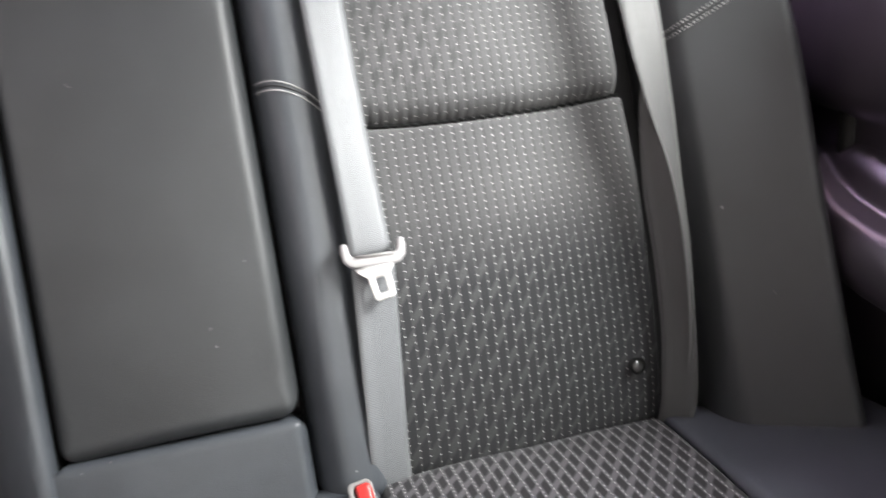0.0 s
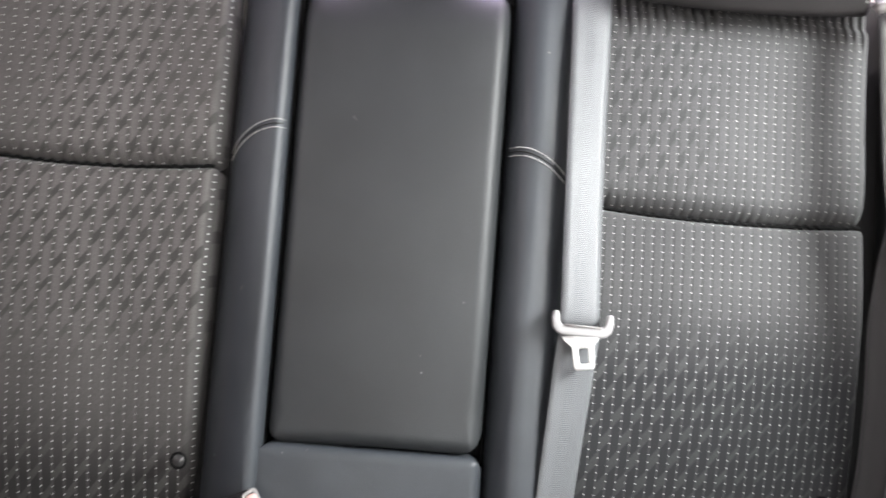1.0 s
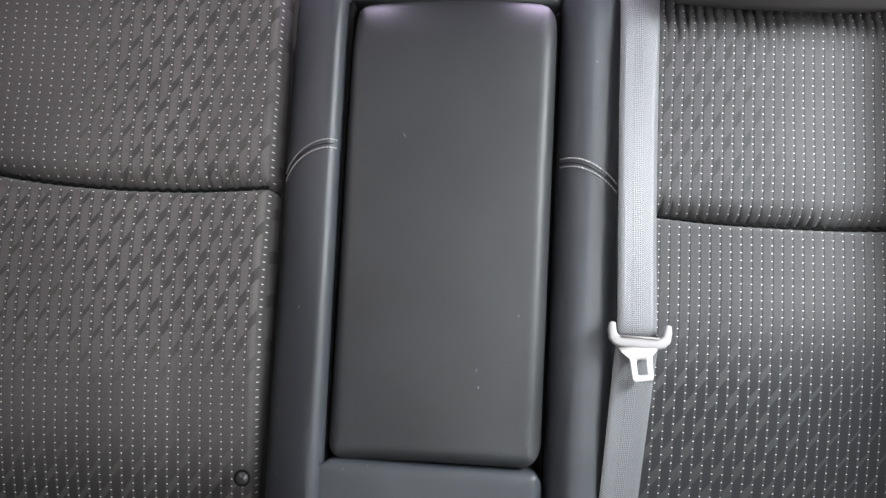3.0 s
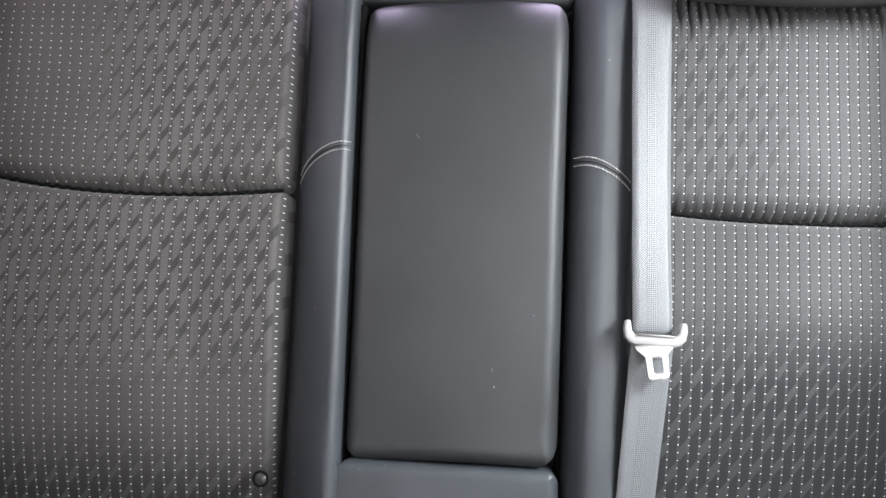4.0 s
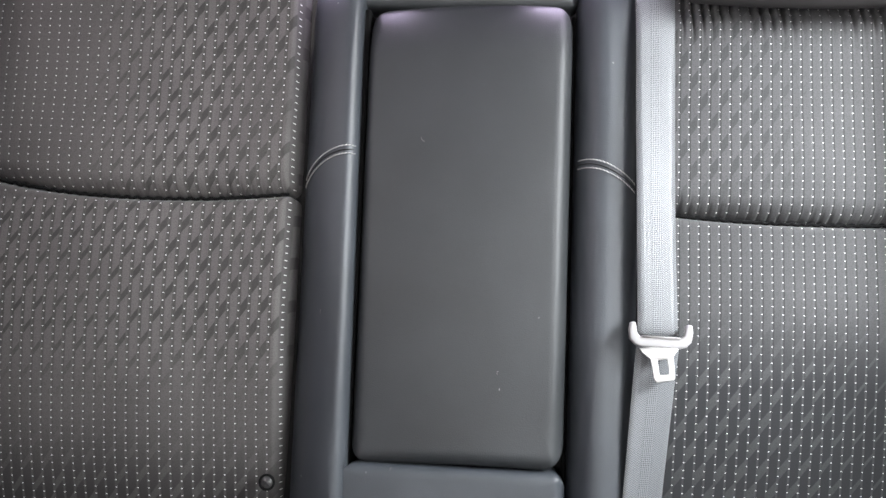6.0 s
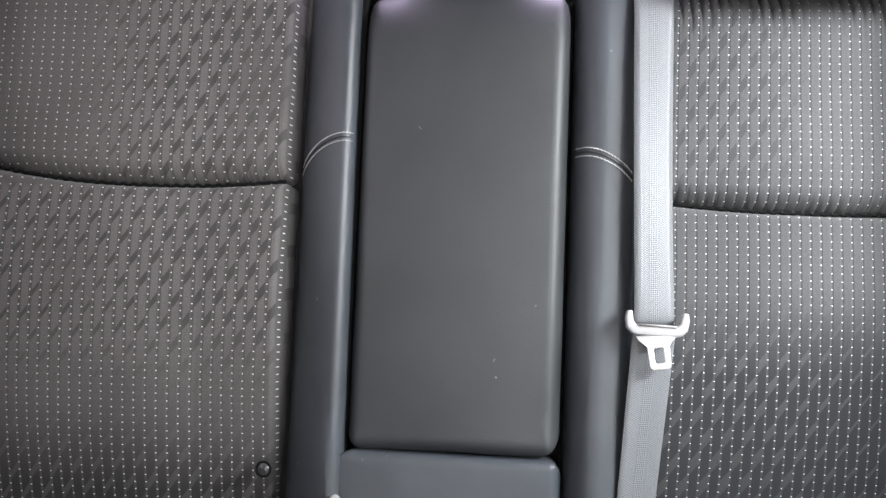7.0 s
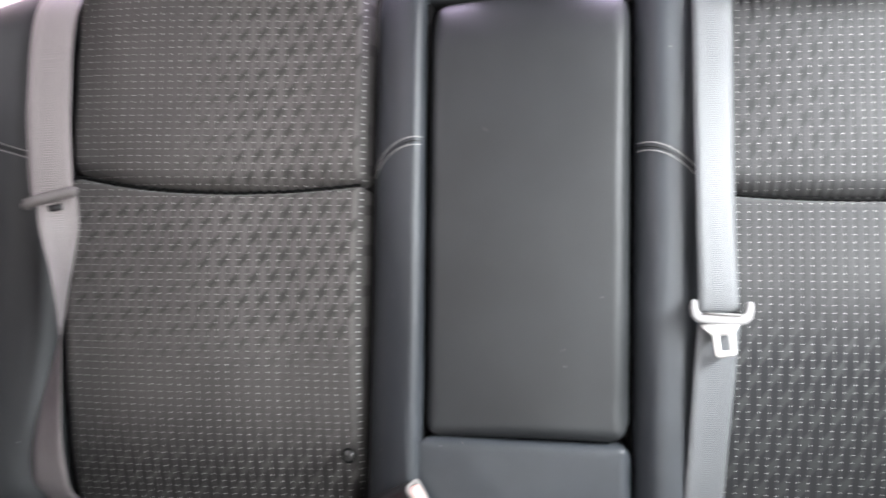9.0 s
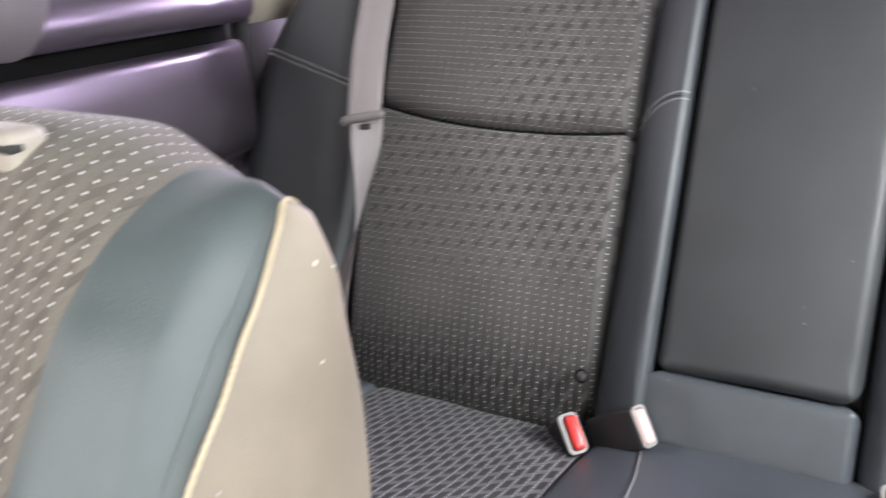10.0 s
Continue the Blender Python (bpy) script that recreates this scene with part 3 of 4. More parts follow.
cloth_panels(-0.592, -0.2035, 1.3, CLOTH, 0.698, 0.011)
cloth_panels(0.196, 0.546, 4.7, CLOTH_RIGHT, 0.643, 0.017)

# frame round the folded armrest: two tubular bolsters, a cap above, a bridge below
ARM = 0.1210


def lean_in(x0, x1, top, bottom):
    """Moves the bolster's inner edge sideways along its height: top at the seam and above, bottom at the bridge."""
    def warp(x, z):
        k = (x - x0) / (x1 - x0)
        return x + k * (bottom + (top - bottom) * min(1, max(0, z / 0.62))), z
    return warp


LEFT_TUBE = (-0.199, -0.1265, (0.056, 0.052), (0.014, 0.018))
RIGHT_TUBE = (0.1262, 0.2000, (0.038, 0.052), (0.024, 0.024))


def left_tilt(x):
    """The left bolster turns a little away from the armrest."""
    return 0.34 * max(0, -0.138 - x)


def right_tilt(x):
    return 0.13 * max(0, x - 0.150)


part("center_bolster", pad(*LEFT_TUBE[:2], 0.012, 0.728, -0.012, (*LEFT_TUBE[2:], (0.02, 0.03), (0.09, 0.065)), 0.03, 0.09, (30, 80),
                           lambda x, z: 0.002 * noise.noise(Vector((x * 20, z * 6, 2))) - 0.002 * max(0, (x + 0.16) / 0.034) + left_tilt(x), lean_in(-0.199, -0.1265, 0.0, 0.0055)), CHARCOAL_COOL, bench)
part("center_bolster", pad(*RIGHT_TUBE[:2], 0.012, 0.722, -0.014, (*RIGHT_TUBE[2:], (0.02, 0.03), (0.09, 0.065)), 0.03, 0.09, (30, 80),
                           lambda x, z: 0.002 * noise.noise(Vector((x * 20, z * 6, 7))) + right_tilt(x)), CHARCOAL_COOL, bench)
part("top_cap", pad(-0.160, 0.1275, 0.655, 0.726, 0.008, ((0.024, 0.012), (0.012, 0.02), (0.034, 0.018), (0.050, 0.04)), 0.015, 0.09, (30, 24),
                    lambda x, z: 0.30 * (z - 0.660) - 0.014 * max(0, (-0.125 - x) / 0.035) + 0.002 * noise.noise(Vector((x * 20, z * 20, 3)))), CHARCOAL, bench)
part("lower_bridge", pad(-0.1290, 0.1245, 0.012, 0.1175, -0.004, ((0.003, 0.004), (0.012, 0.026), (0.02, 0.03), (0.009, 0.012)), 0.022, 0.09, (30, 18),
                         lambda x, z: 0.0015 * noise.noise(Vector((x * 20, z * 20, 3)))), CHARCOAL_COOL, bench)
part("core", block(-0.60, 0.60, 0.055, 0.12, -0.02, 0.70, 0.01), RUBBER, bench, "dark core in the joints")
# added black strips that keep the gaps beside the armrest as dark as shade
for x0, x1, y0 in ((-0.1285, -0.1200, 0.012), (0.1210, 0.1262, 0.034)):
    part("joint_shade", block(x0, x1, y0, 0.060, 0.02, 0.650, 0.002), SHADE_BLACK, bench, "black strip for the shade in the joint")

# the armrest, folded up into the backrest
part("armrest", pad(-ARM, ARM + 0.001, 0.1185, 0.657, -0.006, ((0.014, 0.030), (0.016, 0.030), (0.018, 0.024), (0.072, 0.036)), 0.034, 0.075, (36, 80),
                    lambda x, z: -0.006 * (1 - (x / ARM) ** 2) - 0.035 * x - 0.010 * (z - 0.39) + 0.0015 * noise.noise(Vector((x * 11, z * 9, 1))),
                    lambda x, z: (x * (1 - 0.012 * (z - 0.12)), z + 0.004 * (x / ARM) * 0.5 - 0.004 * (x / ARM) ** 2)), CHARCOAL, bench, "folded-up armrest in smooth charcoal leatherette")


def outer_warp(s):
    def warp(x, z):
        k = (abs(x) - 0.592) / 0.20
        low = 0.02 * max(0, (0.12 - z) / 0.12)
        if s < 0:
            wide = 0.226 - 0.090 * max(0, (z - 0.44) / 0.26) ** 1.5 - low
        else:
            wide = 0.130 - 0.030 * (max(0, z - 0.40) / 0.30) ** 1.3 + 0.2 * low
        inner = 0.592 if s < 0 else 0.580
        return s * (inner + k * wide), z + 0.02 * k * max(0, (0.3 - z)) - 0.05 * k * max(0, (z - 0.5) / 0.2)
    return warp


def outer_shape(x, z):
    k = (abs(x) - 0.592) / 0.20
    return (0.018 - 0.092 * k if x > 0 else -0.015 * k - 0.004) + 0.003 * noise.noise(Vector((x * 8, z * 6, 5)))


for s in (-1, 1):
    xs = sorted((s * 0.592, s * 0.792))
    r = [(0.050, 0.05), (0.070, 0.09)] if s < 0 else [(0.030, 0.04), (0.045, 0.08)]
    part("side_bolster", pad(*xs, -0.005 if s < 0 else -0.05, 0.705, -0.058, (*(r if s > 0 else r[::-1]), (0.05, 0.05), (0.10, 0.09)), 0.05, 0.10, (40, 60), outer_shape, outer_warp(s)), CHARCOAL, bench, "smooth charcoal leatherette side bolster")


def seam_pair(fn, gap=0.0095):
    """Two parallel lines of pale stitches; fn(t, shift) gives a place on the cover."""
    for sh in (0.0, -gap):
        part("stitching", stitches([fn(i / 24, sh) for i in range(25)]), THREAD, bench, "pale grey thread")
    part("seam", tube([Vector(fn(i / 24, -gap / 2)) + Vector((0, 0.0012, 0)) for i in range(25)], 0.0007, 6), RUBBER, bench, "dark joint between the stitch lines")


def tube_depth(x, x0, x1, r0, r1, y=-0.012):
    return y + drop(x - x0, *r0) + drop(x1 - x, *r1)


def on_left(t, sh):
    x = -0.1275 - t * 0.0685
    return (x, tube_depth(x, *LEFT_TUBE) + left_tilt(x) - 0.002 * max(0, (x + 0.16) / 0.034) - 0.0018, 0.4785 - 0.004 * t - 0.030 * t ** 2.6 + sh)


def on_right(t, sh):
    x = 0.1300 + t * 0.0640
    return (x, tube_depth(x, *RIGHT_TUBE, -0.014) + right_tilt(x) - 0.0018, 0.4695 - 0.003 * t - 0.026 * t ** 2.2 + sh)


seam_pair(on_left)
seam_pair(on_right)
for s in (-1, 1):
    def on_outer(t, sh, s=s):
        x = 0.597 + t * 0.185
        z = (0.452 + 0.056 * t if s < 0 else 0.461 + 0.050 * t) + sh * 0.85
        wx, wz = outer_warp(s)(s * x, z)
        return (wx, -0.0605 + drop(x - 0.592, *((0.050, 0.05) if s < 0 else (0.030, 0.04))) + drop(0.792 - x, *((0.070, 0.09) if s < 0 else (0.045, 0.08))) + outer_shape(s * x, z), wz)
    seam_pair(on_outer)
part("stitching", tube([(-0.1235, -0.0040, 0.114), (-0.1275, -0.0055, 0.10), (-0.1285, -0.0058, 0.05), (-0.1285, 0.002, 0.02)], 0.0010, 6), BLACK_PLASTIC, bench, "dark seam line")


def cloth_button(x, z, y):
    """A domed clip cap with a cross slot, in a black ring for its hollow's shade."""
    m = Matrix.Translation((x, y, z))
    bm = bmesh.new()
    bmesh.ops.create_uvsphere(bm, u_segments=20, v_segments=10, radius=0.0074, matrix=Matrix.Diagonal((1, 0.45, 1, 1)))
    cap = part("cover_clip", bm, CLIP, bench, "small dark plastic clip cap", m)
    for turn in (35, 125):
        part("slot", block(-0.0042, 0.0042, -0.0037, -0.0026, -0.0007, 0.0007, 0.0003, 1), RUBBER, cap, "", Matrix.Translation((0.0008, 0, -0.0006)) @ Matrix.Rotation(radians(turn), 4, "Y"))
    ring = [(0.0084 * math.cos(2 * math.pi * k / 24), -0.0006, 0.0084 * math.sin(2 * math.pi * k / 24)) for k in range(25)]
    part("dimple_shade", tube(ring, 0.0014, 8), SHADE_BLACK, bench, "black ring for the shade round the clip", m)


for bx, bz in ((-0.213, 0.089), (-0.527, 0.089), (0.503, 0.094)):
    cloth_button(bx, bz, 0.0045)

# short pale fibres of lint on the covers
for lx, lz, ly, lean, size in ((-0.155, 0.285, -0.0205, 80, 0.0045), (-0.048, 0.486, -0.0125, 130, 0.0060), (0.016, 0.445, -0.0130, 40, 0.0030), (0.075, 0.448, -0.0105, 110, 0.0030), (0.046, 0.225, -0.0125, 70, 0.0035), (-0.070, 0.113, -0.0045, 60, 0.0030)):
    c, d = Vector((lx, ly, lz)), Vector((math.cos(radians(lean)), 0, math.sin(radians(lean)))) * size / 2
    bend = Vector((-d.z, 0, d.x)) * 0.35
    part("lint", tube([c - d, c + bend, c + d], 0.00028, 5), TONGUE_GREY, bench, "pale fibre of lint")

# ---------------------------------------------------------------- rear cushion
LIE = Matrix.Translation((0, 0.02, 0.026)) @ Matrix.Rotation(radians(12.0 - 90.0), 4, "X")


def sink(x):
    """The cushion lies lower towards the left-hand belt buckles and beyond."""
    return 0.020 * min(1, max(0, (-0.06 - x) / 0.11)) ** 1.4


def cushion_swell(seed):
    return lambda x, z: sink(x) + 0.004 * noise.noise(Vector((x * 8, z * 7, seed))) + 0.05 * max(0, -0.40 - z) ** 1.2


part("cushion_cloth", pad(-0.530, -0.183, -0.52, 0.02, -0.004, ((0.012, 0.012), (0.012, 0.012), (0.05, 0.07), (0.030, 0.045)), 0.02, 0.12, (40, 50), cushion_swell(2)), CLOTH_SEAT, bench, "dark cloth with slanting dashes", LIE)
part("cushion_cloth", pad(0.187, 0.528, -0.52, 0.02, -0.004, ((0.012, 0.012), (0.012, 0.012), (0.05, 0.07), (0.030, 0.045)), 0.02, 0.12, (40, 50), cushion_swell(4),
                        lambda x, z: (x - 0.03 * max(0, (x - 0.187) / 0.34) * max(0, -z / 0.5), z)), CLOTH_SEAT, bench, "dark cloth with slanting dashes", LIE)
part("cushion_center", pad(-0.182, 0.186, -0.52, 0.015, -0.010, ((0.015, 0.015), (0.015, 0.015), (0.05, 0.07), (0.025, 0.025)), 0.02, 0.12, (36, 40), cushion_swell(6)), CHARCOAL_COOL, bench, "", LIE)
part("cushion_side", pad(-0.775, -0.532, -0.52, 0.02, -0.004, ((0.04, 0.05), (0.010, 0.010), (0.05, 0.07), (0.030, 0.045)), 0.02, 0.12, (30, 40), cushion_swell(8)), CHARCOAL_WORN_LIT, bench, "", LIE)
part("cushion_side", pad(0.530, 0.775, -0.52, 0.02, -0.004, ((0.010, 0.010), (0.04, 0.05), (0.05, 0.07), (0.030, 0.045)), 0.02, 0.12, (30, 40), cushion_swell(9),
                     lambda x, z: (x - 0.03 * max(0, (0.775 - x) / 0.245) * max(0, -z / 0.5), z)), CHARCOAL_WORN_LIT, bench, "", LIE)
part("stitching", tube([(-0.116, sink(-0.116) - 0.0085, -0.015), (-0.110, sink(-0.110) - 0.012, -0.06), (-0.094, sink(-0.094) - 0.012, -0.15), (-0.070, -0.011, -0.40)], 0.0008, 6), GREY_PLASTIC, bench, "pale seam thread", LIE)
part("cushion_base", block(-0.76, 0.76, -0.46, 0.06, -0.36, -0.10, 0.02), RUBBER, bench, "dark base under the cushion", SEAT.inverted() @ Matrix.Translation((0, 0, 0.38)))

# ---------------------------------------------------------------- seat belts
center_belt = thing("seat_belt", SEAT, label="grey webbing seat belt with steel tongue beside the armrest", category="seat belt", group="rear seat belts")
part("webbing", ribbon([((0.189, 0.10, 0.722), (0.234, 0.10, 0.722)), ((0.188, 0.055, 0.720), (0.233, 0.055, 0.720)), ((0.188, 0.006, 0.694), (0.233, 0.006, 0.694)), ((0.189, -0.018, 0.63), (0.2335, -0.012, 0.63)),
                        ((0.1905, -0.025, 0.50), (0.2345, -0.015, 0.50)), ((0.1930, -0.029, 0.38), (0.2360, -0.019, 0.38)), ((0.1950, -0.029, 0.29), (0.2385, -0.023, 0.29)), ((0.1955, -0.024, 0.272), (0.2390, -0.020, 0.272))]), WEB, center_belt)
part("webbing", ribbon([((0.196, -0.024, 0.272), (0.243, -0.022, 0.272)), ((0.194, -0.024, 0.25), (0.240, -0.019, 0.25)), ((0.190, -0.021, 0.19), (0.236, -0.008, 0.19)), ((0.186, -0.016, 0.12), (0.231, 0.003, 0.12)),
                        ((0.182, -0.010, 0.06), (0.227, 0.012, 0.06)), ((0.180, 0.004, 0.02), (0.226, 0.022, 0.02)), ((0.179, 0.040, -0.01), (0.226, 0.045, -0.01))]), WEB, center_belt, "slack lower run of the webbing")


def belt_tongue(belt, m):
    """Steel blade with a slot, held in a plastic-coated bar whose ends curl up round the webbing."""
    bar = [(-0.0340, 0.0235), (-0.0305, 0.0255), (-0.0275, 0.0235), (-0.0258, 0.0135), (-0.0225, 0.0100), (0.0225, 0.0100), (0.0258, 0.0135), (0.0275, 0.0235), (0.0305, 0.0255), (0.0340, 0.0235),
           (0.0352, 0.016), (0.0335, 0.006), (0.028, 0.0005), (0.022, -0.0015), (-0.022, -0.0015), (-0.028, 0.0005), (-0.0335, 0.006), (-0.0352, 0.016)]
    t = part("tongue", plate(bar, -0.0075, 0.0035, bevel=0.0022), GREY_PLASTIC, belt, "pale grey plastic tongue with steel blade", m)
    blade = [(-0.023, 0.001), (0.023, 0.001), (0.0205, -0.004), (0.0125, -0.012), (0.0115, -0.034), (0.0090, -0.0375), (-0.0090, -0.0375), (-0.0115, -0.034), (-0.0125, -0.012), (-0.0205, -0.004)]
    part("blade", plate(blade, -0.0062, -0.0030, [round_outline(-0.0055, 0.0055, -0.0300, -0.0140, 0.002)[::-1]], 0.0006), STEEL, t, "bright steel blade with a slot", Matrix.Rotation(radians(-10), 4, "Y"))
    bm = tube([(-0.021, -0.0085, 0.0095), (0.021, -0.0085, 0.0095)], 0.0013, 8)
    part("lip", bm, SILVER_PLASTIC, t)


belt_tongue(center_belt, Matrix.Translation((0.2185, -0.031, 0.2612)) @ Matrix.Diagonal((0.96, 1, 1, 1)) @ Matrix.Rotation(radians(1.5), 4, "Y") @ Matrix.Rotation(radians(-2), 4, "X"))

def hung(rows):
    """Belt stations from (x, y, z, width, turn): the width lies across the car, turned about the upright by so many degrees."""
    out = []
    for x, y, z, w, turn in rows:
        d = Vector((math.cos(radians(turn)), math.sin(radians(turn)), 0)) * w / 2
        c = Vector((x, y, z))
        out.append((c - d, c + d))
    return out


left_belt = thing("seat_belt", SEAT, label="taupe webbing seat belt twisted below its grey tongue", category="seat belt", group="rear seat belts")
part("webbing", ribbon(hung(((-0.575, 0.10, 0.76, 0.052, 0), (-0.580, 0.01, 0.715, 0.052, 4), (-0.582, -0.066, 0.64, 0.052, 8), (-0.576, -0.086, 0.52, 0.052, 12), (-0.567, -0.090, 0.43, 0.052, 12), (-0.564, -0.088, 0.398, 0.052, 10)))), WEB_WARM, left_belt)
part("webbing", ribbon(hung(((-0.561, -0.084, 0.400, 0.048, 14), (-0.556, -0.084, 0.36, 0.047, 55), (-0.552, -0.082, 0.30, 0.047, 98), (-0.552, -0.078, 0.24, 0.047, 120), (-0.560, -0.074, 0.18, 0.047, 140), (-0.571, -0.066, 0.12, 0.047, 160),
                             (-0.577, -0.054, 0.07, 0.048, 174), (-0.580, -0.030, 0.03, 0.048, 180), (-0.580, 0.04, -0.01, 0.050, 180)))), WEB_WARM, left_belt, "webbing turned nearly edge on")


def edge_on_tongue(belt, m):
    """A tongue that hangs edge on: mostly its rounded bar shows."""
    bm = tube([(-0.031, 0.003, -0.003), (-0.028, 0, 0.0), (-0.016, -0.001, 0.002), (0.016, -0.001, 0.004), (0.027, 0, 0.005), (0.030, 0.003, 0.003)], 0.0068, 10)
    t = part("tongue", bm, TONGUE_GREY, belt, "grey plastic tongue seen edge on", m)
    part("blade", plate([(-0.012, -0.006), (0.010, -0.006), (0.009, -0.014), (-0.010, -0.014)], 0.004, 0.0065), BLACK_PLASTIC, t)


edge_on_tongue(left_belt, Matrix.Translation((-0.562, -0.094, 0.393)) @ Matrix.Rotation(radians(10), 4, "Z") @ Matrix.Rotation(radians(-11), 4, "Y"))

right_belt = thing("seat_belt", SEAT, label="shaded grey webbing seat belt hanging twisted beside the side bolster", category="seat belt", group="rear seat belts")
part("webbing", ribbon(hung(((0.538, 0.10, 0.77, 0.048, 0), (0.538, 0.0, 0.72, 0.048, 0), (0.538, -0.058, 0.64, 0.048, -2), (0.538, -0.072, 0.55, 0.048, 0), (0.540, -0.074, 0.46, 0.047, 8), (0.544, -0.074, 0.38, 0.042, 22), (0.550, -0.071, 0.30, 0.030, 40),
                             (0.553, -0.062, 0.22, 0.022, 42), (0.553, -0.045, 0.14, 0.018, 40), (0.551, -0.022, 0.08, 0.014, 36), (0.548, 0.02, 0.03, 0.010, 36)))), WEB_SHADED, right_belt)
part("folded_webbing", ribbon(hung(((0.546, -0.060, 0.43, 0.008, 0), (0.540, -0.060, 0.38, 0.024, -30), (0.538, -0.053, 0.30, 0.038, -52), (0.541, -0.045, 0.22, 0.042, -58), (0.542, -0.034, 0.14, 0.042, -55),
                             (0.541, -0.022, 0.09, 0.042, -50), (0.540, -0.004, 0.04, 0.042, -45), (0.538, 0.03, 0.0, 0.042, -40)))), WEB_SHADED, right_belt, "webbing folded over on itself, turned away from the light")
edge_on_tongue(right_belt, Matrix.Translation((0.537, -0.074, 0.635)))


# ---------------------------------------------------------------- buckles
def buckle(name_label, face, axis, wide, button=RED_PLASTIC):
    """A buckle whose push-button end lies at face; axis points out of that end, wide along the end's long side."""
    z = Vector(axis).normalized()
    x = (Vector(wide) - Vector(wide).dot(z) * z).normalized()
    y = z.cross(x)
    m = Matrix((x, y, z)).transposed().to_4x4()
    m.translation = Vector(face)
    b = thing("seat_belt_buckle", SEAT @ m, label=name_label, category="buckle", group="rear belt buckles")
    part("housing", block(-0.0265, 0.0265, -0.0130, 0.0130, -0.085, -0.003, 0.006, 4), BLACK_PLASTIC, b)
    part("frame", plate(round_outline(-0.0265, 0.0265, -0.0130, 0.0130, 0.007), -0.004, 0.0, [round_outline(-0.0225, 0.0225, -0.0105, 0.0075, 0.005)[::-1]], 0.0012), SILVER_PLASTIC, b, "grey rim", Matrix.Rotation(radians(-90), 4, "X") @ Matrix.Diagonal((1, -1, 1, 1)))
    part("push_button", block(-0.0220, 0.0220, -0.0112, 0.0052, -0.010, 0.0058, 0.0050, 4), button, b, "red push button")
    part("slot", block(-0.019, 0.019, 0.0056, 0.0072, -0.006, -0.0012, 0.0004, 1), RUBBER, b)
    part("strap", block(-0.018, 0.018, -0.004, 0.004, -0.14, -0.080, 0.002), BLACK_PLASTIC, b)
    return b


buckle("black belt buckle with a red push button", (-0.193, -0.060, 0.023), (0.40, -0.85, 0.34), (-0.43, -0.20, 1.0))
buckle("black belt buckle lying tilted with glare on its red button", (-0.110, -0.042, 0.050), (0.80, -0.45, 0.42), (0.40, 0.10, -0.85), RED_GLARE)
buckle("black belt buckle with a red push button", (0.166, -0.045, 0.024), (-0.10, -0.85, 0.42), (-0.15, -0.20, 1.0))


# ---------------------------------------------------------------- rear head restraints
def head_restraint(x, z, half, high, y, taper, label):
    h = thing("head_restraint", SEAT @ Matrix.Translation((x, y, z)) @ Matrix.Rotation(radians(46), 4, "X"), label=label, category="headrest", group="rear head restraints")

    def warp(px, pz):
        return px * (1 - taper * pz / high), pz + 0.003 * (px / half) ** 2
    part("cushion", pad(-half, half, 0, high, -0.02, ((0.009, 0.012), (0.009, 0.012), (0.010, 0.012), (0.05, 0.05)), 0.012, 0.075, (40, 30), lambda px, pz: -0.008 * (1 - (px / half) ** 2), warp), HEAD_DARK, h)
    for s in (-1, 1):
        part("post", tube([(s * 0.06, 0.045, -0.07), (s * 0.06, 0.04, 0.03)], 0.006, 10), STEEL, h)
        line = []
        for i in range(16):
            pz = 0.02 + (high - 0.05) * i / 15
            px, wz = warp(s * (half - 0.0085), pz)
            line.append((px, -0.0215, wz))
        part("stitching", stitches(line, 0.0040, 0.0022, 0.0006), THREAD, h, "pale thread")


head_restraint(-0.374, 0.679, 0.136, 0.19, -0.020, 0.22, "charcoal leatherette outer head restraint on the backrest")
head_restraint(-0.005, 0.710, 0.092, 0.16, 0.020, 0.28, "smaller charcoal leatherette middle head restraint")
head_restraint(0.380, 0.648, 0.139, 0.19, -0.020, 0.30, "charcoal leatherette outer head restraint on the backrest")

tab = thing("window_tab", Matrix.Translation((-0.278, 0.868, 1.049)) @ Matrix.Rotation(radians(-29), 4, "X"), label="small grey plastic tab on the rear window", category="tab")
part("cover", block(-0.028, 0.028, -0.010, 0.010, -0.006, 0.006, 0.003), GREY_PLASTIC, tab)


# ---------------------------------------------------------------- front seat
front = thing("car_seat", label="front seat with dotted cloth, blue-grey bolsters and cream piping", category="car seat")
MID = -0.365
# half of the backrest, station by station outwards: distance from the middle, then the front line (y, z) from the crest down
HALF = (
    (0.00, (-0.560, 0.925), (-0.600, 0.932), (-0.640, 0.915), (-0.668, 0.880), (-0.690, 0.835), (-0.735, 0.720), (-0.790, 0.480)),
    (0.10, (-0.560, 0.922), (-0.602, 0.929), (-0.645, 0.913), (-0.675, 0.880), (-0.698, 0.838), (-0.745, 0.720), (-0.800, 0.480)),
    (0.165, (-0.578, 0.906), (-0.612, 0.914), (-0.652, 0.902), (-0.685, 0.881), (-0.714, 0.846), (-0.775, 0.730), (-0.845, 0.480)),
    (0.205, (-0.598, 0.905), (-0.612, 0.913), (-0.643, 0.902), (-0.672, 0.874), (-0.700, 0.836), (-0.762, 0.720), (-0.835, 0.480)),
    (0.230, (-0.604, 0.900), (-0.618, 0.908), (-0.626, 0.895), (-0.644, 0.869), (-0.671, 0.837), (-0.735, 0.745), (-0.820, 0.480)),
)


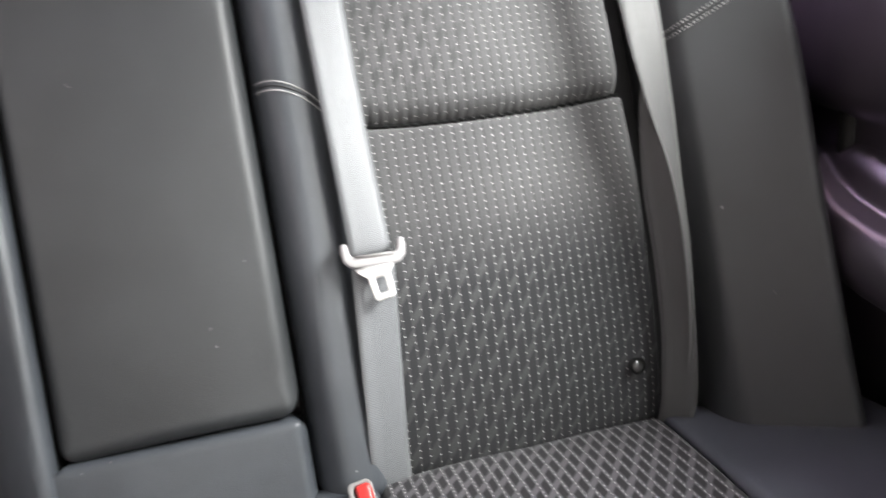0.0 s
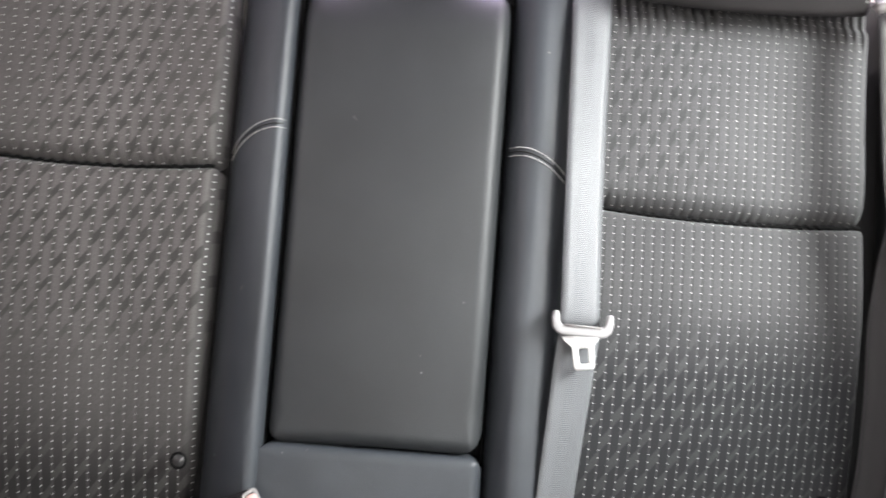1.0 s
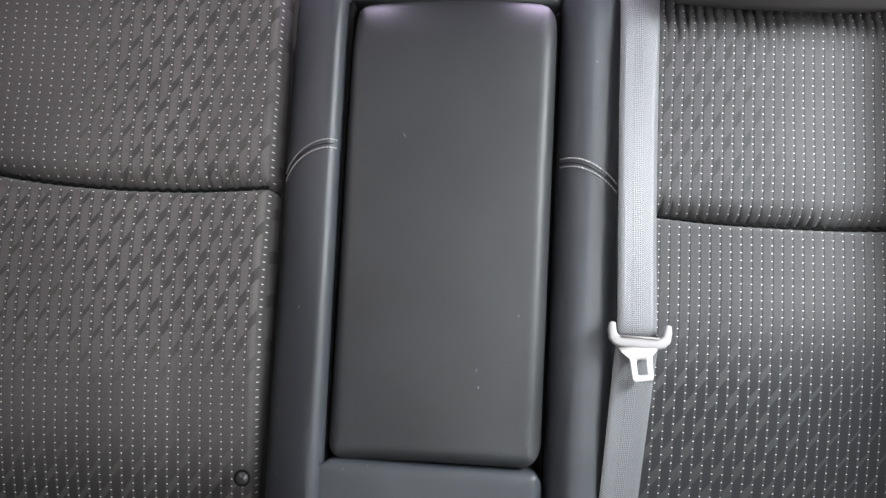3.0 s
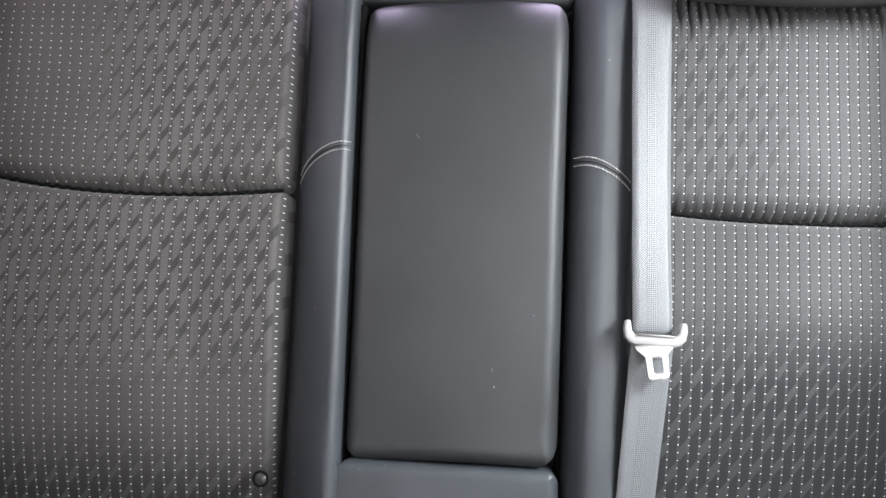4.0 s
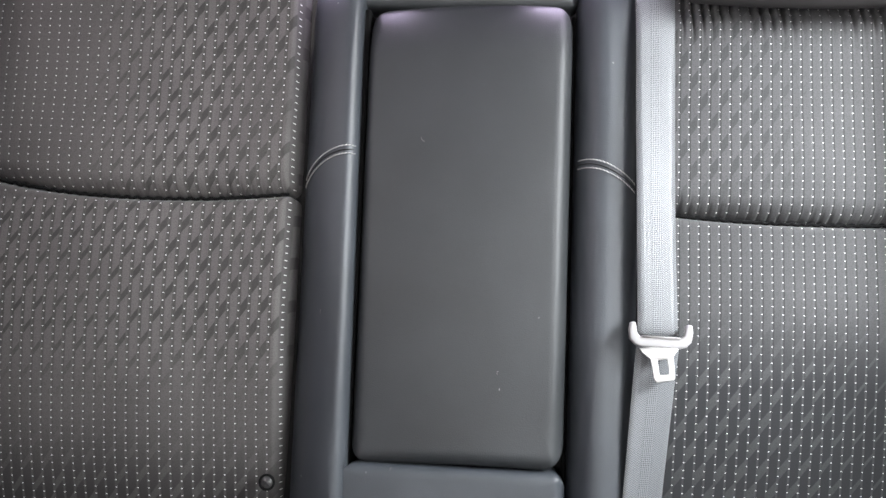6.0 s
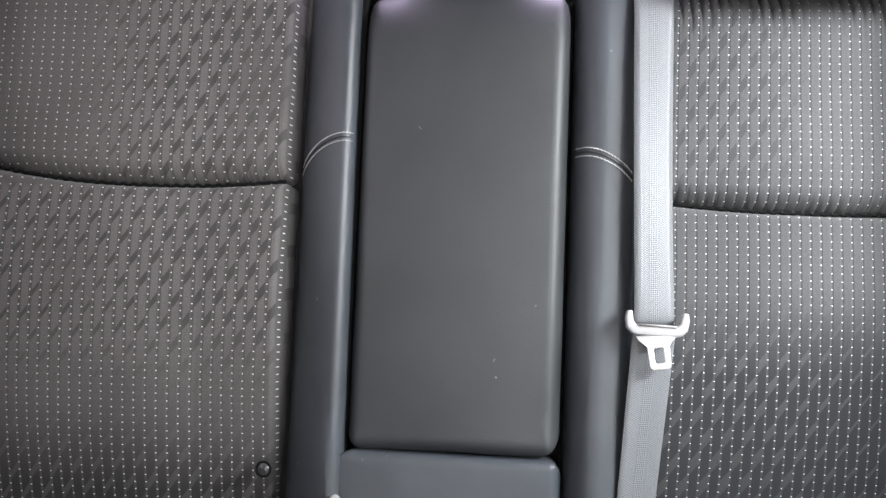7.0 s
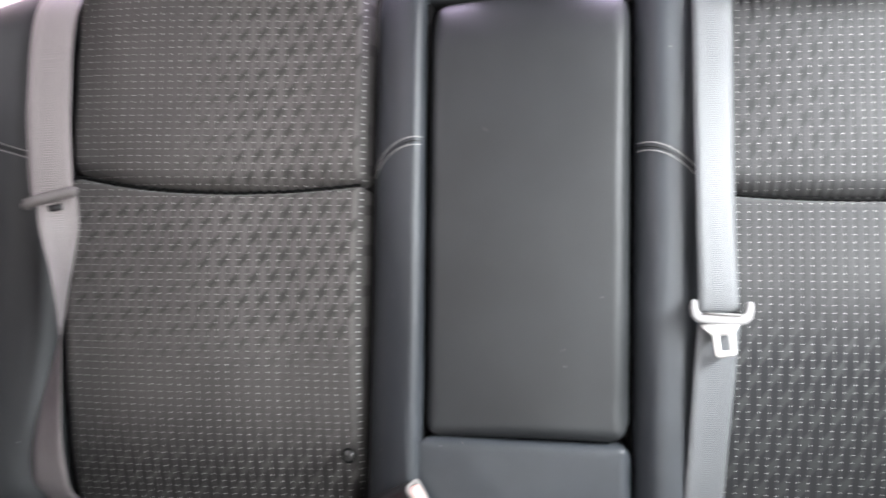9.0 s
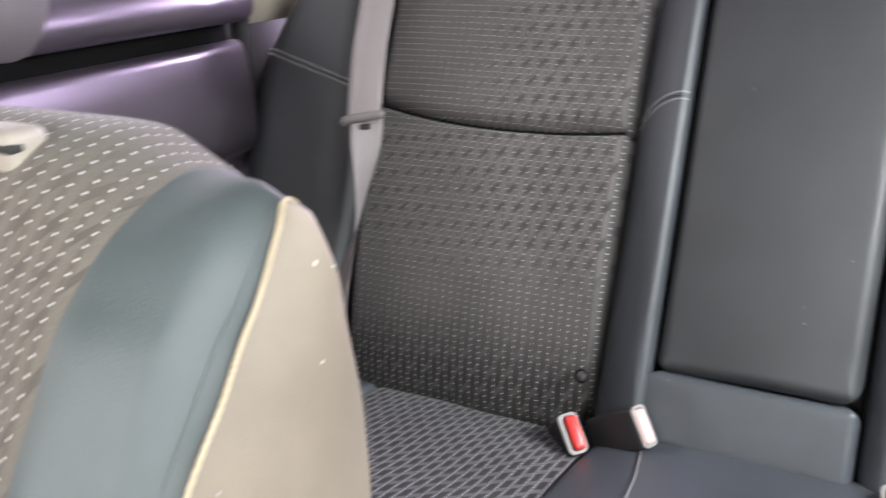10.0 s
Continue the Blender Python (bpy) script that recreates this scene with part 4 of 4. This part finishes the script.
def curve(points, t):
    """A smooth line through points, t from 0 to 1."""
    n = len(points) - 1
    i = min(int(t * n), n - 1)
    u = t * n - i
    p = [Vector(points[min(max(i + o, 0), n)]) for o in (-1, 0, 1, 2)]
    return 0.5 * ((2 * p[1]) + (p[2] - p[0]) * u + (2 * p[0] - 5 * p[1] + 4 * p[2] - p[3]) * u * u + (3 * p[1] - p[0] - 3 * p[2] + p[3]) * u ** 3)


def front_at(w, t):
    """A place on the front of the seat: w from the middle (negative: the far side), t from the crest down."""
    rows = [[(st[0], *p) for p in st[1:]] for st in HALF]
    across = [curve(r, t) for r in rows]
    widths = [st[0] for st in HALF]
    k = min(abs(w), widths[-1])
    i = max(j for j in range(len(widths) - 1) if widths[j] <= k + 1e-9)
    v = curve(across, (i + (k - widths[i]) / (widths[i + 1] - widths[i])) / (len(widths) - 1))
    return Vector((MID + math.copysign(k, w), v.y, v.z))


def side_at(s, u, t):
    """The side panel: u from the piping to the back edge, t downwards."""
    a = front_at(s * 0.230, t)
    rear = curve([(0, -0.603, 0.898), (0, -0.597, 0.882), (0, -0.588, 0.852), (0, -0.578, 0.808), (0, -0.573, 0.763), (0, -0.575, 0.680), (0, -0.600, 0.480)], t)
    b = Vector((MID + s * 0.232, rear.y, rear.z))
    v = a.lerp(b, u)
    v.x += s * 0.014 * math.sin(math.pi * u) * min(1, t * 3)
    return v


def sheet(fn, us, vs):
    """A sheet over two parameters, with uv in metres: across, and down along the surface."""
    bm = bmesh.new()
    uv = bm.loops.layers.uv.new("UVMap")
    grid = [[bm.verts.new(fn(u, v)) for u in us] for v in vs]
    mid = [r[len(us) // 2].co for r in grid]
    down = [0.0]
    for a, b in zip(mid, mid[1:]):
        down.append(down[-1] - (b - a).length)
    for j in range(len(vs) - 1):
        for i in range(len(us) - 1):
            f = bm.faces.new((grid[j][i], grid[j][i + 1], grid[j + 1][i + 1], grid[j + 1][i]))
            for loop, (p, q) in zip(f.loops, ((i, j), (i + 1, j), (i + 1, j + 1), (i, j + 1))):
                loop[uv].uv = (us[p], down[q])
    return bm


def steps(a, b, n):
    return [a + (b - a) * i / n for i in range(n + 1)]


DOWN = steps(0, 1, 54)
part("cloth_panel", sheet(front_at, steps(-0.165, 0.165, 44), DOWN), FRONT_CLOTH, front, "dotted grey cloth")
for s in (-1, 1):
    part("bolster", sheet(lambda u, t: front_at(s * u, t), steps(0.165, 0.230, 18), DOWN), FRONT_BOLSTER, front, "smooth blue-grey leatherette bolster")
    part("side_panel", sheet(lambda u, t: side_at(s, u, t), steps(0, 1, 14), DOWN), FRONT_SIDE, front, "greige side panel with small scuffs")
    part("piping", tube([front_at(s * 0.230, 0.07 + 0.93 * i / 360) + Vector((s * 0.001, -0.001 - 0.0003 * math.sin(i * 1.6), 0.0005 + 0.0003 * math.cos(i * 1.6))) for i in range(361)], 0.0016, 7, taper=50), PIPING, front, "cream piping along the edge")
    part("tuck_seam", tube([front_at(s * (0.2265 - 0.0075 * min(1, i / 30)), 0.24 + 0.76 * i / 40) + Vector((0, 0.0005, 0)) for i in range(41)], 0.0009, 6), FRONT_BOLSTER, front, "tucked seam beside the piping")
    for du, dt, r in ((0.30, 0.36, 0.0015), (0.52, 0.33, 0.0009), (0.42, 0.58, 0.0010)):
        bm = bmesh.new()
        bmesh.ops.create_icosphere(bm, subdivisions=2, radius=r, matrix=Matrix.Diagonal((0.25, 1.3, 1, 1)))
        part("scuff", bm, CREAM, front, "small pale scuff", Matrix.Translation(side_at(s, du, dt)))
part("back_panel", sheet(lambda u, t: Vector((MID + u, (side_at(1, 1, t).y + 0.035 * (1 - (u / 0.232) ** 2)), side_at(1, 1, t).z)), steps(-0.232, 0.232, 20), DOWN), FRONT_SIDE, front)
part("crown", sheet(lambda u, v: front_at(u, 0).lerp(Vector((MID + u, side_at(1, 1, 0).y + 0.035 * (1 - (u / 0.232) ** 2), side_at(1, 1, 0).z)), v), steps(-0.230, 0.230, 20), steps(0, 1, 4)), FRONT_SIDE, front)
part("seat_base", block(MID - 0.235, MID + 0.235, -1.36, -0.66, 0.0, 0.46, 0.06, 4), FRONT_CLOTH, front, "cushion of the front seat")
for gx in (-0.058, 0.058):
    gd = part("headrest_guide", block(-0.018, 0.018, -0.013, 0.013, -0.022, 0.008, 0.006, 3), GUIDE, front, "pale plastic headrest guide", Matrix.Translation((MID + gx, -0.632, 0.926)))
    part("slot", block(-0.009, 0.0185, -0.0136, -0.004, -0.004, 0.001, 0.001, 1), RUBBER, gd)
fhead = thing("front_head_restraint", Matrix.Translation((MID, -0.682, 0.972)) @ Matrix.Rotation(radians(-6), 4, "X"), label="grey padded head restraint on the front seat", category="headrest")
part("cushion", pad(-0.110, 0.110, 0, 0.19, -0.04, ((0.035, 0.04),) * 4, 0.04, 0.05, (24, 20)), HEAD_GREY, fhead)
for gx in (-0.058, 0.058):
    part("post", tube([fhead.matrix_world.inverted() @ Vector((MID + gx, -0.632, 0.915)), (gx, 0, 0.03)], 0.006, 10), STEEL, fhead)
for seat in (front, fhead):
    copy_thing(seat, Matrix.Translation((-2 * MID, -0.20, 0)) @ seat.matrix_world)
